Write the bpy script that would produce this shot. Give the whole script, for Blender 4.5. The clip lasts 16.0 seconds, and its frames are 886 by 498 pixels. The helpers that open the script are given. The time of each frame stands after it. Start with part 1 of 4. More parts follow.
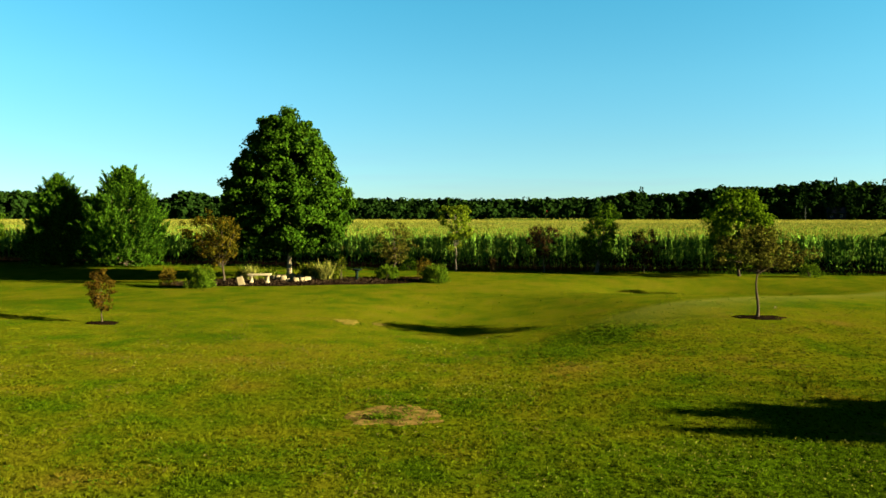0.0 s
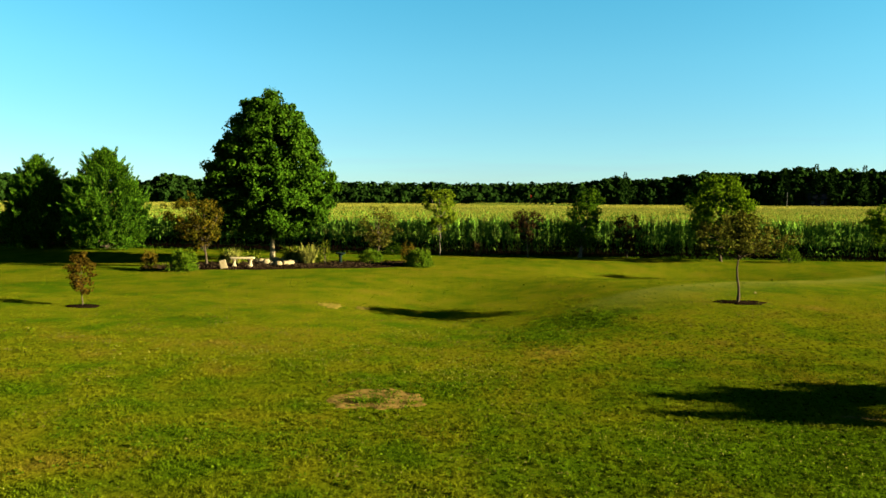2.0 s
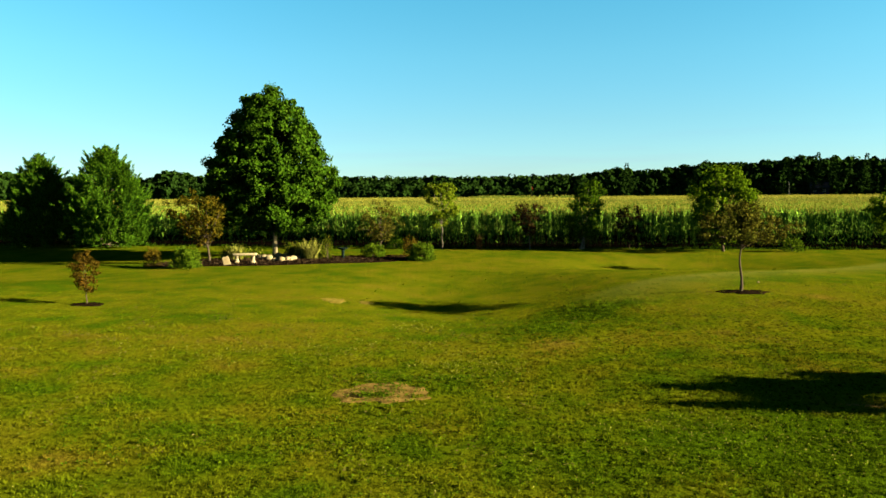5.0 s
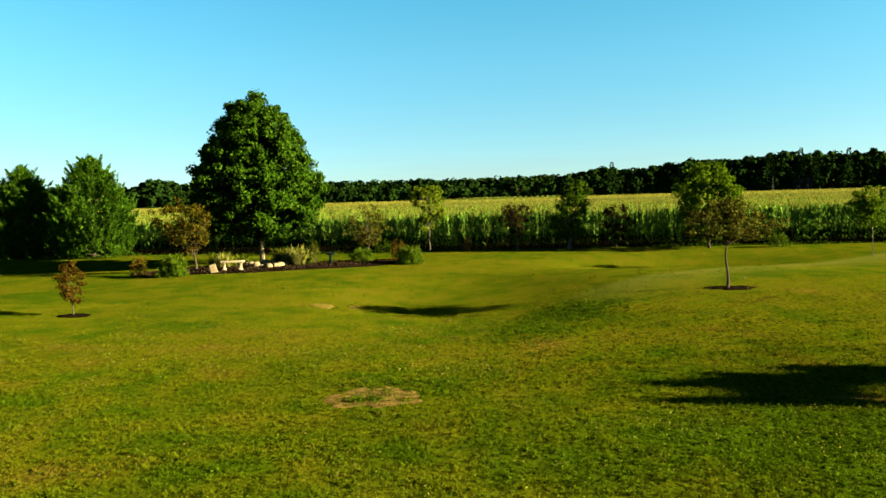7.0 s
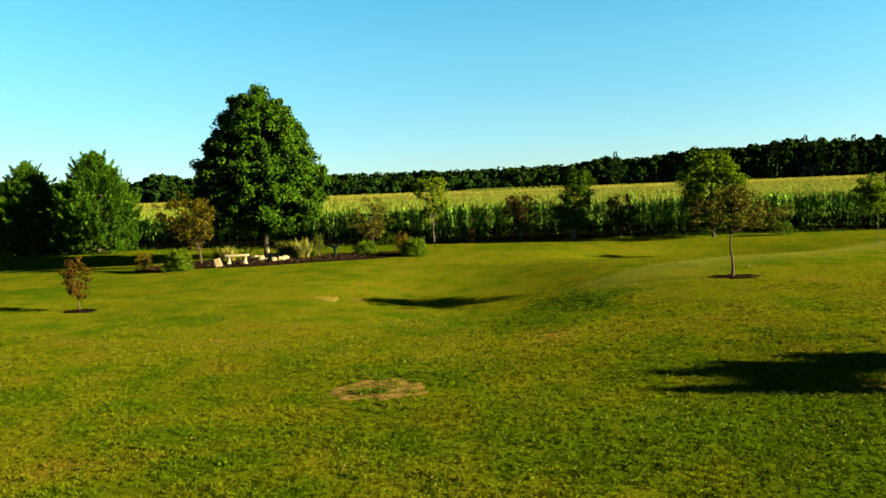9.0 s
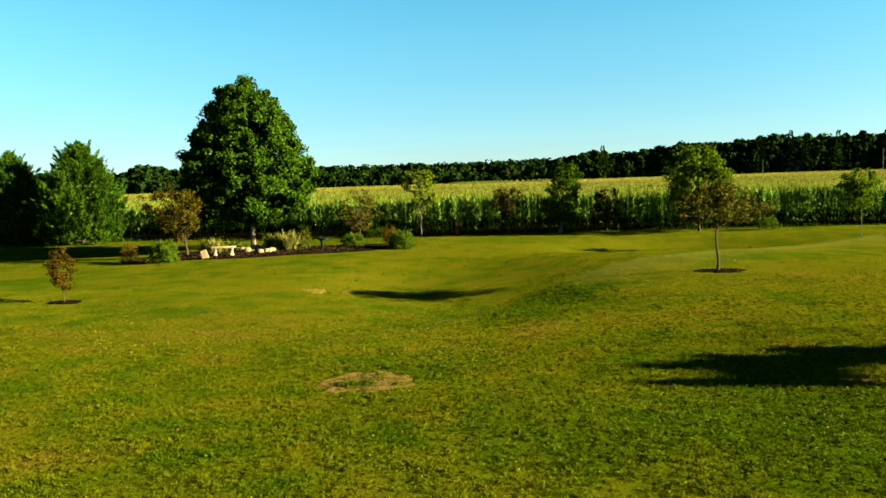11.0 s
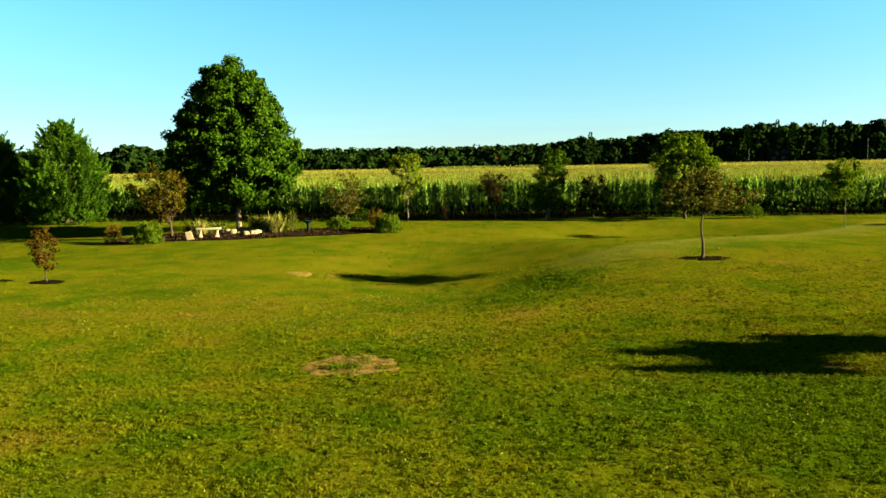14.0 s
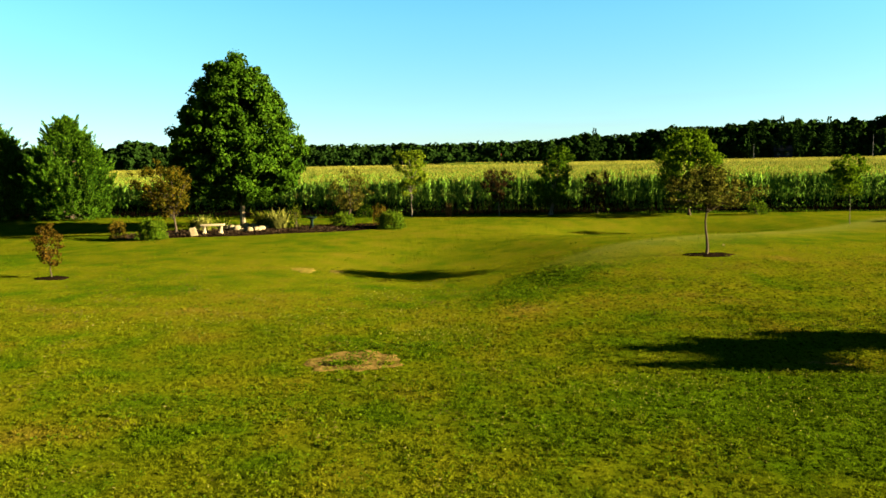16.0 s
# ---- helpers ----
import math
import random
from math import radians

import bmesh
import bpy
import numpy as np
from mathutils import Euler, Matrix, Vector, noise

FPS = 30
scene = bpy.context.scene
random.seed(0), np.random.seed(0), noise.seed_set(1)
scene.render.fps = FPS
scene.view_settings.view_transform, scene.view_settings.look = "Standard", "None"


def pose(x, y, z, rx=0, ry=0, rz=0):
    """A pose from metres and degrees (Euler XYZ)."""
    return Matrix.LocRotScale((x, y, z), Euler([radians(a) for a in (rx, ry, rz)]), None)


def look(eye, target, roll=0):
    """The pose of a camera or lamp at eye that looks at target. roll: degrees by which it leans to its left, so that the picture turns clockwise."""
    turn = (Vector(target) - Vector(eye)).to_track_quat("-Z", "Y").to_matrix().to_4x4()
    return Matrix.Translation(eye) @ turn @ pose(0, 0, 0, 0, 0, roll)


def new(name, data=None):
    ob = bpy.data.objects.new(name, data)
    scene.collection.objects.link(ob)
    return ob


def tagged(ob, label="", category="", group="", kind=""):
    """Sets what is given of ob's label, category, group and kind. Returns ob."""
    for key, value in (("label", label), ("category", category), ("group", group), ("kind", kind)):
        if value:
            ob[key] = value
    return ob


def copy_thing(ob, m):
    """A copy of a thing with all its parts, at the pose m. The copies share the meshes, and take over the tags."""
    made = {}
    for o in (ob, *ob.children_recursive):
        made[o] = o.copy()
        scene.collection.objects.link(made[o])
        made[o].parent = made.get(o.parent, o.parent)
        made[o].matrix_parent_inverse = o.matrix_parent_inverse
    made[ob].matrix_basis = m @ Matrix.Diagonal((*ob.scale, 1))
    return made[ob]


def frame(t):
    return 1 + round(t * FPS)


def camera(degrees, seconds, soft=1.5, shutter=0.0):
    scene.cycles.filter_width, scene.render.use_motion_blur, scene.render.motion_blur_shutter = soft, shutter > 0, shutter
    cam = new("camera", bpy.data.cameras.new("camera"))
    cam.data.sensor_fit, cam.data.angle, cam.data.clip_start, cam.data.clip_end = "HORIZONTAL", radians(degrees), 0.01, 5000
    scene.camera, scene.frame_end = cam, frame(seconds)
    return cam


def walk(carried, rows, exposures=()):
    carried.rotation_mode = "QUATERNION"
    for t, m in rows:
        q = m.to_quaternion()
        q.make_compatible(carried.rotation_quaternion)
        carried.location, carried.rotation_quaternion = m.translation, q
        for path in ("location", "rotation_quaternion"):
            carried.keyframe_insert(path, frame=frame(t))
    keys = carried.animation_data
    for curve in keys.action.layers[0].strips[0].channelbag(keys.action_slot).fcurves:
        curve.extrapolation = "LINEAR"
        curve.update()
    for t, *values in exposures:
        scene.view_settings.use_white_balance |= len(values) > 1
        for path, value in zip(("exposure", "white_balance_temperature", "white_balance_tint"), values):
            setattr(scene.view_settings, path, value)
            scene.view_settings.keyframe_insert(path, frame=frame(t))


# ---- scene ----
# ---- camera ----
cam = camera(59.7, 16.0)
PATH = [
    (0, (-0.011, -0.428, 3.337), (0.021, 39.534, 1.587), 0.04),
    (0.5, (-0.013, -0.427, 3.344), (0.365, 39.516, 1.243), 0.41),
    (1, (0.005, -0.430, 3.333), (0.504, 39.509, 1.191), 0.54),
    (1.5, (-0.008, -0.436, 3.339), (0.476, 39.482, 0.826), 0.47),
    (2, (0.010, -0.422, 3.335), (0.857, 39.487, 0.774), 0.36),
    (2.5, (-0.015, -0.422, 3.337), (0.579, 39.463, 0.366), 0.12),
    (3, (-0.007, -0.435, 3.333), (0.705, 39.468, 0.642), 0.06),
    (3.5, (0.004, -0.455, 3.341), (0.778, 39.468, 0.980), -0.02),
    (4, (-0.004, -0.428, 3.343), (0.911, 39.477, 0.748), 0.03),
    (4.5, (-0.010, -0.437, 3.335), (0.658, 39.457, 0.504), -0.26),
    (4.7, (-0.006, -0.440, 3.336), (0.632, 39.453, 0.476), -0.34),
    (6.8, (-0.001, -0.449, 3.342), (1.866, 39.390, 0.279), -1.20),
    (7, (-0.009, -0.461, 3.341), (1.371, 39.419, 0.576), -1.65),
    (7.5, (-0.013, -0.471, 3.354), (1.166, 39.425, 0.718), -1.88),
    (8, (-0.012, -0.460, 3.347), (1.058, 39.417, 0.395), -2.34),
    (8.5, (-0.011, -0.465, 3.346), (1.173, 39.400, 0.283), -2.28),
    (8.7, (-0.011, -0.467, 3.346), (1.139, 39.394, 0.223), -2.28),
    (10.8, (-0.016, -0.483, 3.346), (1.648, 39.336, -0.074), -2.06),
    (11, (-0.017, -0.484, 3.346), (1.782, 39.314, -0.240), -1.91),
    (11.5, (-0.008, -0.479, 3.348), (2.246, 39.279, -0.423), -1.16),
    (12, (-0.003, -0.480, 3.349), (2.876, 39.215, -0.652), -0.78),
    (12.5, (-0.005, -0.473, 3.341), (2.863, 39.204, -0.847), -0.71),
    (13, (-0.007, -0.462, 3.341), (2.648, 39.230, -0.844), -0.84),
    (13.5, (-0.007, -0.471, 3.341), (2.548, 39.217, -0.943), -0.94),
    (14, (-0.009, -0.465, 3.341), (2.460, 39.215, -1.063), -1.10),
    (14.5, (-0.009, -0.471, 3.339), (2.376, 39.195, -1.235), -1.15),
    (15, (-0.006, -0.467, 3.341), (2.525, 39.182, -1.298), -0.97),
    (15.5, (-0.008, -0.466, 3.340), (2.433, 39.181, -1.367), -1.02),
    (16, (-0.004, -0.462, 3.337), (2.265, 39.209, -1.249), -1.10),
]
EXPOSURES = [(0.0, 3.78, 6500, 10), (4.5, 3.83, 6580, 12), (11.0, 3.91, 6680, 14), (14.0, 3.99, 6750, 15), (16.0, 4.08, 6800, 16)]
walk(cam, [(t, look(eye, target, roll)) for t, eye, target, roll in PATH], EXPOSURES)


# ---- world, sun ----
SUN_ELEV, SUN_AZ = 15.7, 104.0
world = bpy.data.worlds.new("sky")
world.use_nodes = True
scene.world = world
wn, wl = world.node_tree.nodes, world.node_tree.links
sky = wn.new("ShaderNodeTexSky")
sky.sky_type = 'NISHITA'
sky.sun_disc = False
sky.sun_elevation = radians(SUN_ELEV)
sky.sun_rotation = radians(SUN_AZ)
sky.air_density, sky.dust_density, sky.ozone_density, sky.altitude = 0.8, 0.22, 3.0, 200
# the clear air is paler and warmer low down, a deeper cyan blue higher up; overhead it is dimmed to weaken the fill
# light
way_up = wn.new("ShaderNodeTexCoord")
height = wn.new("ShaderNodeSeparateXYZ")
wl.new(way_up.outputs["Generated"], height.inputs[0])
air = wn.new("ShaderNodeValToRGB")
air_stops = ((0.0, (0.78, 1.0, 1.06)), (0.09, (0.76, 1.17, 1.05)), (0.17, (0.71, 1.4, 1.18)), (0.26, (0.58, 1.55, 1.3)), (0.45, (0.4, 0.85, 0.9)), (1.0, (0.35, 0.6, 0.75)))
while len(air.color_ramp.elements) < len(air_stops):
    air.color_ramp.elements.new(0.5)
for e, (p, c) in zip(air.color_ramp.elements, air_stops):
    e.position, e.color = p, (*c, 1)
wl.new(height.outputs["Z"], air.inputs[0])
# thin streaks of haze low over the wood
streak = wn.new("ShaderNodeMapping")
streak.inputs["Scale"].default_value = (3.0, 3.0, 42.0)
wl.new(way_up.outputs["Generated"], streak.inputs[0])
veil = wn.new("ShaderNodeTexNoise")
veil.inputs["Scale"].default_value, veil.inputs["Detail"].default_value = 1.4, 4.0
wl.new(streak.outputs[0], veil.inputs["Vector"])
thin = wn.new("ShaderNodeMapRange")
thin.inputs[1].default_value, thin.inputs[2].default_value, thin.inputs[4].default_value = 0.5, 0.75, 0.3
wl.new(veil.outputs[0], thin.inputs[0])
low = wn.new("ShaderNodeMapRange")
low.inputs[1].default_value, low.inputs[2].default_value, low.inputs[3].default_value, low.inputs[4].default_value = 0.03, 0.1, 1.0, 0.0
wl.new(height.outputs["Z"], low.inputs[0])
haze = wn.new("ShaderNodeMath")
haze.operation = 'MULTIPLY'
wl.new(thin.outputs[0], haze.inputs[0])
wl.new(low.outputs[0], haze.inputs[1])
hazy = wn.new("ShaderNodeMix")
hazy.data_type = 'RGBA'
hazy.inputs[7].default_value = (0.78, 0.82, 0.95, 1)
wl.new(haze.outputs[0], hazy.inputs[0])
wl.new(air.outputs[0], hazy.inputs[6])
tint = wn.new("ShaderNodeMix")
tint.data_type, tint.blend_type = 'RGBA', 'MULTIPLY'
tint.inputs[0].default_value = 1.0
wl.new(sky.outputs[0], tint.inputs[6])
wl.new(hazy.outputs[2], tint.inputs[7])
wl.new(tint.outputs[2], wn["Background"].inputs[0])
wn["Background"].inputs[1].default_value = 0.0126
sun_data = bpy.data.lights.new("sun", 'SUN')
sun_data.energy, sun_data.angle, sun_data.color = 5.0, radians(0.6), (1.0, 0.86, 0.62)
sun = new("sun", sun_data)
_a, _e = radians(SUN_AZ), radians(SUN_ELEV)
SUN_WAY = Vector((math.sin(_a) * math.cos(_e), math.cos(_a) * math.cos(_e), math.sin(_e)))
sun.matrix_world = look(SUN_WAY * 60, (0, 0, 0))


# ---- materials ----
def material(name, rough=0.7, spec=0.3):
    m = bpy.data.materials.new(name)
    m.use_nodes = True
    n, l = m.node_tree.nodes, m.node_tree.links
    b = n["Principled BSDF"]
    b.inputs["Roughness"].default_value = rough
    b.inputs["Specular IOR Level"].default_value = spec
    return m, n, l, b


def ramp_of(n, stops):
    r = n.new("ShaderNodeValToRGB")
    e = r.color_ramp.elements
    while len(e) < len(stops):
        e.new(0.5)
    for k, (p, c) in zip(e, stops):
        k.position, k.color = p, (*c, 1)
    return r


def noise_of(n, l, scale, detail=3.0, coord="Object", rough=0.55):
    tc = n.new("ShaderNodeTexCoord")
    t = n.new("ShaderNodeTexNoise")
    t.inputs["Scale"].default_value = scale
    t.inputs["Detail"].default_value = detail
    t.inputs["Roughness"].default_value = rough
    l.new(tc.outputs[coord], t.inputs["Vector"])
    return t


def mix_rgb(n, l, fac, a, b, blend='MIX'):
    m = n.new("ShaderNodeMix")
    m.data_type, m.blend_type = 'RGBA', blend
    for sock, v in ((m.inputs[0], fac), (m.inputs[6], a), (m.inputs[7], b)):
        if isinstance(v, (int, float)):
            sock.default_value = v
        elif isinstance(v, tuple):
            sock.default_value = (*v, 1)
        else:
            l.new(v, sock)
    return m.outputs[2]


def leaf_material(name, stops, patch, through_light=0.25, rough=0.65, scale=0.6, spec=0.0):
    """Leaves that differ one by one and drift in hue over the crown; patch is the second hue."""
    m, n, l, b = material(name, rough, spec)
    geo = n.new("ShaderNodeNewGeometry")
    r = ramp_of(n, stops)
    l.new(geo.outputs["Random Per Island"], r.inputs[0])
    big = noise_of(n, l, scale, 2.0)
    cut = n.new("ShaderNodeMapRange")
    cut.inputs[1].default_value, cut.inputs[2].default_value = 0.42, 0.68
    l.new(big.outputs[0], cut.inputs[0])
    fac = n.new("ShaderNodeMath")
    fac.operation = 'MULTIPLY'
    l.new(cut.outputs[0], fac.inputs[0])
    fac.inputs[1].default_value = 0.6
    col = mix_rgb(n, l, fac.outputs[0], r.outputs[0], patch)
    l.new(col, b.inputs["Base Color"])
    tr = n.new("ShaderNodeBsdfTranslucent")
    l.new(col, tr.inputs[0])
    mx = n.new("ShaderNodeMixShader")
    mx.inputs[0].default_value = through_light
    l.new(b.outputs[0], mx.inputs[1])
    l.new(tr.outputs[0], mx.inputs[2])
    l.new(mx.outputs[0], n["Material Output"].inputs[0])
    return m


def solid_material(name, stops, scale=6.0, rough=0.8, bump=0.3, fine=40.0, spec=0.0):
    m, n, l, b = material(name, rough, spec)
    t = noise_of(n, l, scale, 5.0)
    r = ramp_of(n, stops)
    l.new(t.outputs[0], r.inputs[0])
    l.new(r.outputs[0], b.inputs["Base Color"])
    f = noise_of(n, l, fine, 4.0)
    bp = n.new("ShaderNodeBump")
    bp.inputs["Strength"].default_value = bump
    bp.inputs["Distance"].default_value = 0.02
    l.new(f.outputs[0], bp.inputs["Height"])
    l.new(bp.outputs[0], b.inputs["Normal"])
    return m


def lawn_hue(n, l):
    """How parched the turf is: the yard's slow drift, stored on the mesh, and a finer mottle."""
    tc = n.new("ShaderNodeTexCoord")
    a = n.new("ShaderNodeAttribute")
    a.attribute_name = "dryness"
    c = n.new("ShaderNodeTexNoise")
    c.inputs["Scale"].default_value, c.inputs["Detail"].default_value = 0.9, 5.0
    l.new(tc.outputs["Object"], c.inputs["Vector"])
    s = n.new("ShaderNodeMath")
    s.operation = 'MULTIPLY_ADD'
    l.new(c.outputs[0], s.inputs[0])
    s.inputs[1].default_value = 0.7
    l.new(a.outputs["Fac"], s.inputs[2])
    mr = n.new("ShaderNodeMapRange")
    mr.inputs[1].default_value, mr.inputs[2].default_value = 0.58, 1.13
    l.new(s.outputs[0], mr.inputs[0])
    return mr.outputs[0]


def sunlit_crest(n, l, col):
    """Sunlight on the crest, painted as a paler turf colour where the mesh says so."""
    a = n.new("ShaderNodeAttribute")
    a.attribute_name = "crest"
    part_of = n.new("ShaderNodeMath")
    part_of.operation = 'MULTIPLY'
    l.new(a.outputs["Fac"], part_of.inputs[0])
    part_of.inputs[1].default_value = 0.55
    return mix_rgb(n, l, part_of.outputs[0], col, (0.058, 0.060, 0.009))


def weed_shade_specks(n, l, col, deep):
    """Weed specks and the shade between tufts painted into the turf, drawn out along y, where the mesh says it is
    weedy.
    """
    tc = n.new("ShaderNodeTexCoord")
    stretch = n.new("ShaderNodeMapping")
    stretch.inputs["Scale"].default_value = (2.0, 1.1, 1.0)
    l.new(tc.outputs["Object"], stretch.inputs[0])
    t = n.new("ShaderNodeTexNoise")
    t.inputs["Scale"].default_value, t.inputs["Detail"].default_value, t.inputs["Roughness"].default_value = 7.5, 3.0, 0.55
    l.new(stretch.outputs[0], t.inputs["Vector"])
    # the dark end is tuft shade multiplied into the colour
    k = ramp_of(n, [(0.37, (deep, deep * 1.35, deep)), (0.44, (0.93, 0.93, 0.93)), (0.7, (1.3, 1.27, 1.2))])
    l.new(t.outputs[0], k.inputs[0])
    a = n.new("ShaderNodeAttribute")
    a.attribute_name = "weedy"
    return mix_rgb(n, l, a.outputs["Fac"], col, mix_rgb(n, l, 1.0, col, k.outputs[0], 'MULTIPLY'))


def make_turf():
    m, n, l, b = material("turf", 0.95, 0.0)
    hue = lawn_hue(n, l)
    r = ramp_of(n, [(0.0, (0.0150, 0.0280, 0.0006)), (0.45, (0.0320, 0.0365, 0.0010)), (0.8, (0.0390, 0.0370, 0.0018)), (1.0, (0.0480, 0.0385, 0.0034))])
    l.new(hue, r.inputs[0])
    tone = sunlit_crest(n, l, r.outputs[0])
    col = weed_shade_specks(n, l, tone, 0.08)
    l.new(col, b.inputs["Base Color"])
    g = noise_of(n, l, 5.0, 7.0, rough=0.75)
    bp = n.new("ShaderNodeBump")
    bp.inputs["Strength"].default_value, bp.inputs["Distance"].default_value = 0.7, 0.08
    l.new(g.outputs[0], bp.inputs["Height"])
    l.new(bp.outputs[0], b.inputs["Normal"])
    return m


def make_blades():
    m, n, l, b = material("grass_blades", 0.8, 0.0)
    hue = lawn_hue(n, l)
    r = ramp_of(n, [(0.0, (0.0240, 0.0420, 0.0009)), (0.45, (0.0460, 0.0530, 0.0015)), (0.8, (0.0510, 0.0470, 0.0022)), (1.0, (0.0600, 0.0470, 0.0042))])
    l.new(hue, r.inputs[0])
    geo = n.new("ShaderNodeNewGeometry")
    k = ramp_of(n, [(0.0, (0.82, 0.86, 0.78)), (0.6, (1.0, 1.0, 1.0)), (1.0, (1.1, 1.08, 1.05))])
    l.new(geo.outputs["Random Per Island"], k.inputs[0])
    col = mix_rgb(n, l, 1.0, sunlit_crest(n, l, r.outputs[0]), k.outputs[0], 'MULTIPLY')
    col = weed_shade_specks(n, l, col, 0.1)
    l.new(col, b.inputs["Base Color"])
    tr = n.new("ShaderNodeBsdfTranslucent")
    l.new(col, tr.inputs[0])
    mx = n.new("ShaderNodeMixShader")
    mx.inputs[0].default_value = 0.3
    l.new(b.outputs[0], mx.inputs[1])
    l.new(tr.outputs[0], mx.inputs[2])
    l.new(mx.outputs[0], n["Material Output"].inputs[0])
    return m


TURF, BLADES = make_turf(), make_blades()
MAPLE = leaf_material("maple_leaves", [(0, (0.0032, 0.0102, 0.0006)), (0.5, (0.0078, 0.0218, 0.0009)), (1, (0.0200, 0.0420, 0.0020))], (0.0100, 0.0250, 0.0009), 0.15)
PINE = leaf_material("pine_needles", [(0, (0.0036, 0.0115, 0.0008)), (0.5, (0.0100, 0.0290, 0.0014)), (1, (0.0290, 0.0620, 0.0028))], (0.0150, 0.0370, 0.0012), 0.03)
LIME = leaf_material("light_leaves", [(0, (0.0204, 0.0385, 0.0015)), (0.5, (0.0374, 0.0576, 0.002)), (1, (0.0576, 0.0769, 0.0036))], (0.0346, 0.048, 0.0015), 0.35)
GREEN = leaf_material("green_leaves", [(0, (0.007, 0.0193, 0.0006)), (0.5, (0.0129, 0.0302, 0.0011)), (1, (0.0258, 0.0468, 0.002))], (0.0163, 0.033, 0.0009))
RUSSET = leaf_material("russet_leaves", [(0, (0.0070, 0.0080, 0.0005)), (0.5, (0.0190, 0.0155, 0.0009)), (1, (0.0400, 0.0280, 0.0018))], (0.0130, 0.0165, 0.0009), 0.2, scale=1.3)
REDDISH = leaf_material("reddish_brown_leaves", [(0, (0.0084, 0.0059, 0.0006)), (0.5, (0.0197, 0.0116, 0.0011)), (1, (0.0369, 0.0214, 0.0023))], (0.0137, 0.0125, 0.0009), 0.2, scale=2.0)
OLIVE = leaf_material("olive_brown_leaves", [(0, (0.0088, 0.0096, 0.0010)), (0.5, (0.0226, 0.0206, 0.0019)), (1, (0.0500, 0.0490, 0.0060))], (0.0193, 0.0270, 0.0022), 0.2, scale=1.0)
PURPLE = leaf_material("purple_leaves", [(0, (0.0060, 0.0037, 0.0012)), (0.6, (0.014, 0.0080, 0.0022)), (1, (0.0270, 0.0160, 0.0035))], (0.0088, 0.0062, 0.0015), 0.15, scale=1.4)
YELLOWISH = leaf_material("spirea_leaves", [(0, (0.0104, 0.0233, 0.0008)), (0.5, (0.0221, 0.0411, 0.0014)), (1, (0.0467, 0.0684, 0.0039))], (0.0174, 0.0376, 0.0012), 0.2, scale=2.0)
RUST = leaf_material("rust_shrub_leaves", [(0, (0.0137, 0.0105, 0.0008)), (0.5, (0.0308, 0.0217, 0.0015)), (1, (0.0582, 0.0403, 0.0036))], (0.0239, 0.0242, 0.0015), 0.2, scale=2.0)
DRY = leaf_material("withered_leaves", [(0, (0.021, 0.0112, 0.0028)), (1, (0.077, 0.0448, 0.014))], (0.042, 0.0252, 0.007), 0.2)
STRAW = leaf_material("ornamental_grass_blades", [(0, (0.0045, 0.0105, 0.0004)), (0.5, (0.0190, 0.0300, 0.001)), (0.75, (0.0500, 0.0560, 0.004)), (1, (0.0900, 0.0900, 0.0090))], (0.0220, 0.0340, 0.0010), 0.2, scale=1.0, spec=0.0)
PLUME = leaf_material("grass_plumes", [(0, (0.0620, 0.0640, 0.0095)), (1, (0.1120, 0.1150, 0.0200))], (0.0860, 0.0880, 0.0140), 0.3)
CORN = leaf_material("corn_leaves", [(0, (0.0090, 0.027, 0.0020)), (0.5, (0.0310, 0.0740, 0.0055)), (1, (0.0900, 0.1580, 0.0150))], (0.0340, 0.0790, 0.0055), 0.12, 0.5, scale=0.15)
CORN_TOP = leaf_material("upper_corn_leaves", [(0, (0.014, 0.032, 0.003)), (0.5, (0.034, 0.062, 0.006)), (1, (0.066, 0.100, 0.012))], (0.046, 0.070, 0.007), 0.15, 0.6, scale=0.15)
YGREEN = leaf_material("yellow_green_leaves", [(0, (0.011, 0.0272, 0.0006)), (0.5, (0.0232, 0.0445, 0.0012)), (1, (0.0467, 0.0753, 0.0025))], (0.0247, 0.0445, 0.001), 0.3)
TASSEL = leaf_material("corn_tassels", [(0, (0.056, 0.0639, 0.007)), (0.5, (0.0970, 0.0935, 0.0110)), (1, (0.1380, 0.1295, 0.0220))], (0.0840, 0.0880, 0.0090), 0.3, scale=0.1)
WOODS = leaf_material("far_wood_leaves", [(0, (0.0032, 0.0088, 0.0012)), (0.6, (0.0043, 0.0112, 0.0014)), (1, (0.0062, 0.0146, 0.0018))], (0.0055, 0.0133, 0.0014), 0.04, 0.8, scale=0.06, spec=0.0)
CLOVER = leaf_material("clover_leaves", [(0, (0.009, 0.0200, 0.0006)), (1, (0.034, 0.0540, 0.0014))], (0.019, 0.0360, 0.0009), 0.2)
CLIPPINGS = leaf_material("dry_clippings", [(0, (0.0208, 0.0203, 0.0032)), (1, (0.0491, 0.0433, 0.0105))], (0.0318, 0.0289, 0.0053), 0.1)
BLOSSOM = leaf_material("clover_blossom", [(0, (0.062, 0.067, 0.009)), (1, (0.105, 0.103, 0.018))], (0.074, 0.076, 0.011), 0.2)
MAPLE_BARK = solid_material("tan_maple_bark", [(0.3, (0.0640, 0.0520, 0.0250)), (0.7, (0.1200, 0.0980, 0.0500))], 9.0, 0.9, 0.6, 30)
# stalks near black: the shade inside the corn is put into their colour
STALK = leaf_material("shade_dark_corn_stalks", [(0, (0.003, 0.006, 0.0008)), (1, (0.008, 0.013, 0.0016))], (0.006, 0.009, 0.0010), 0.0)
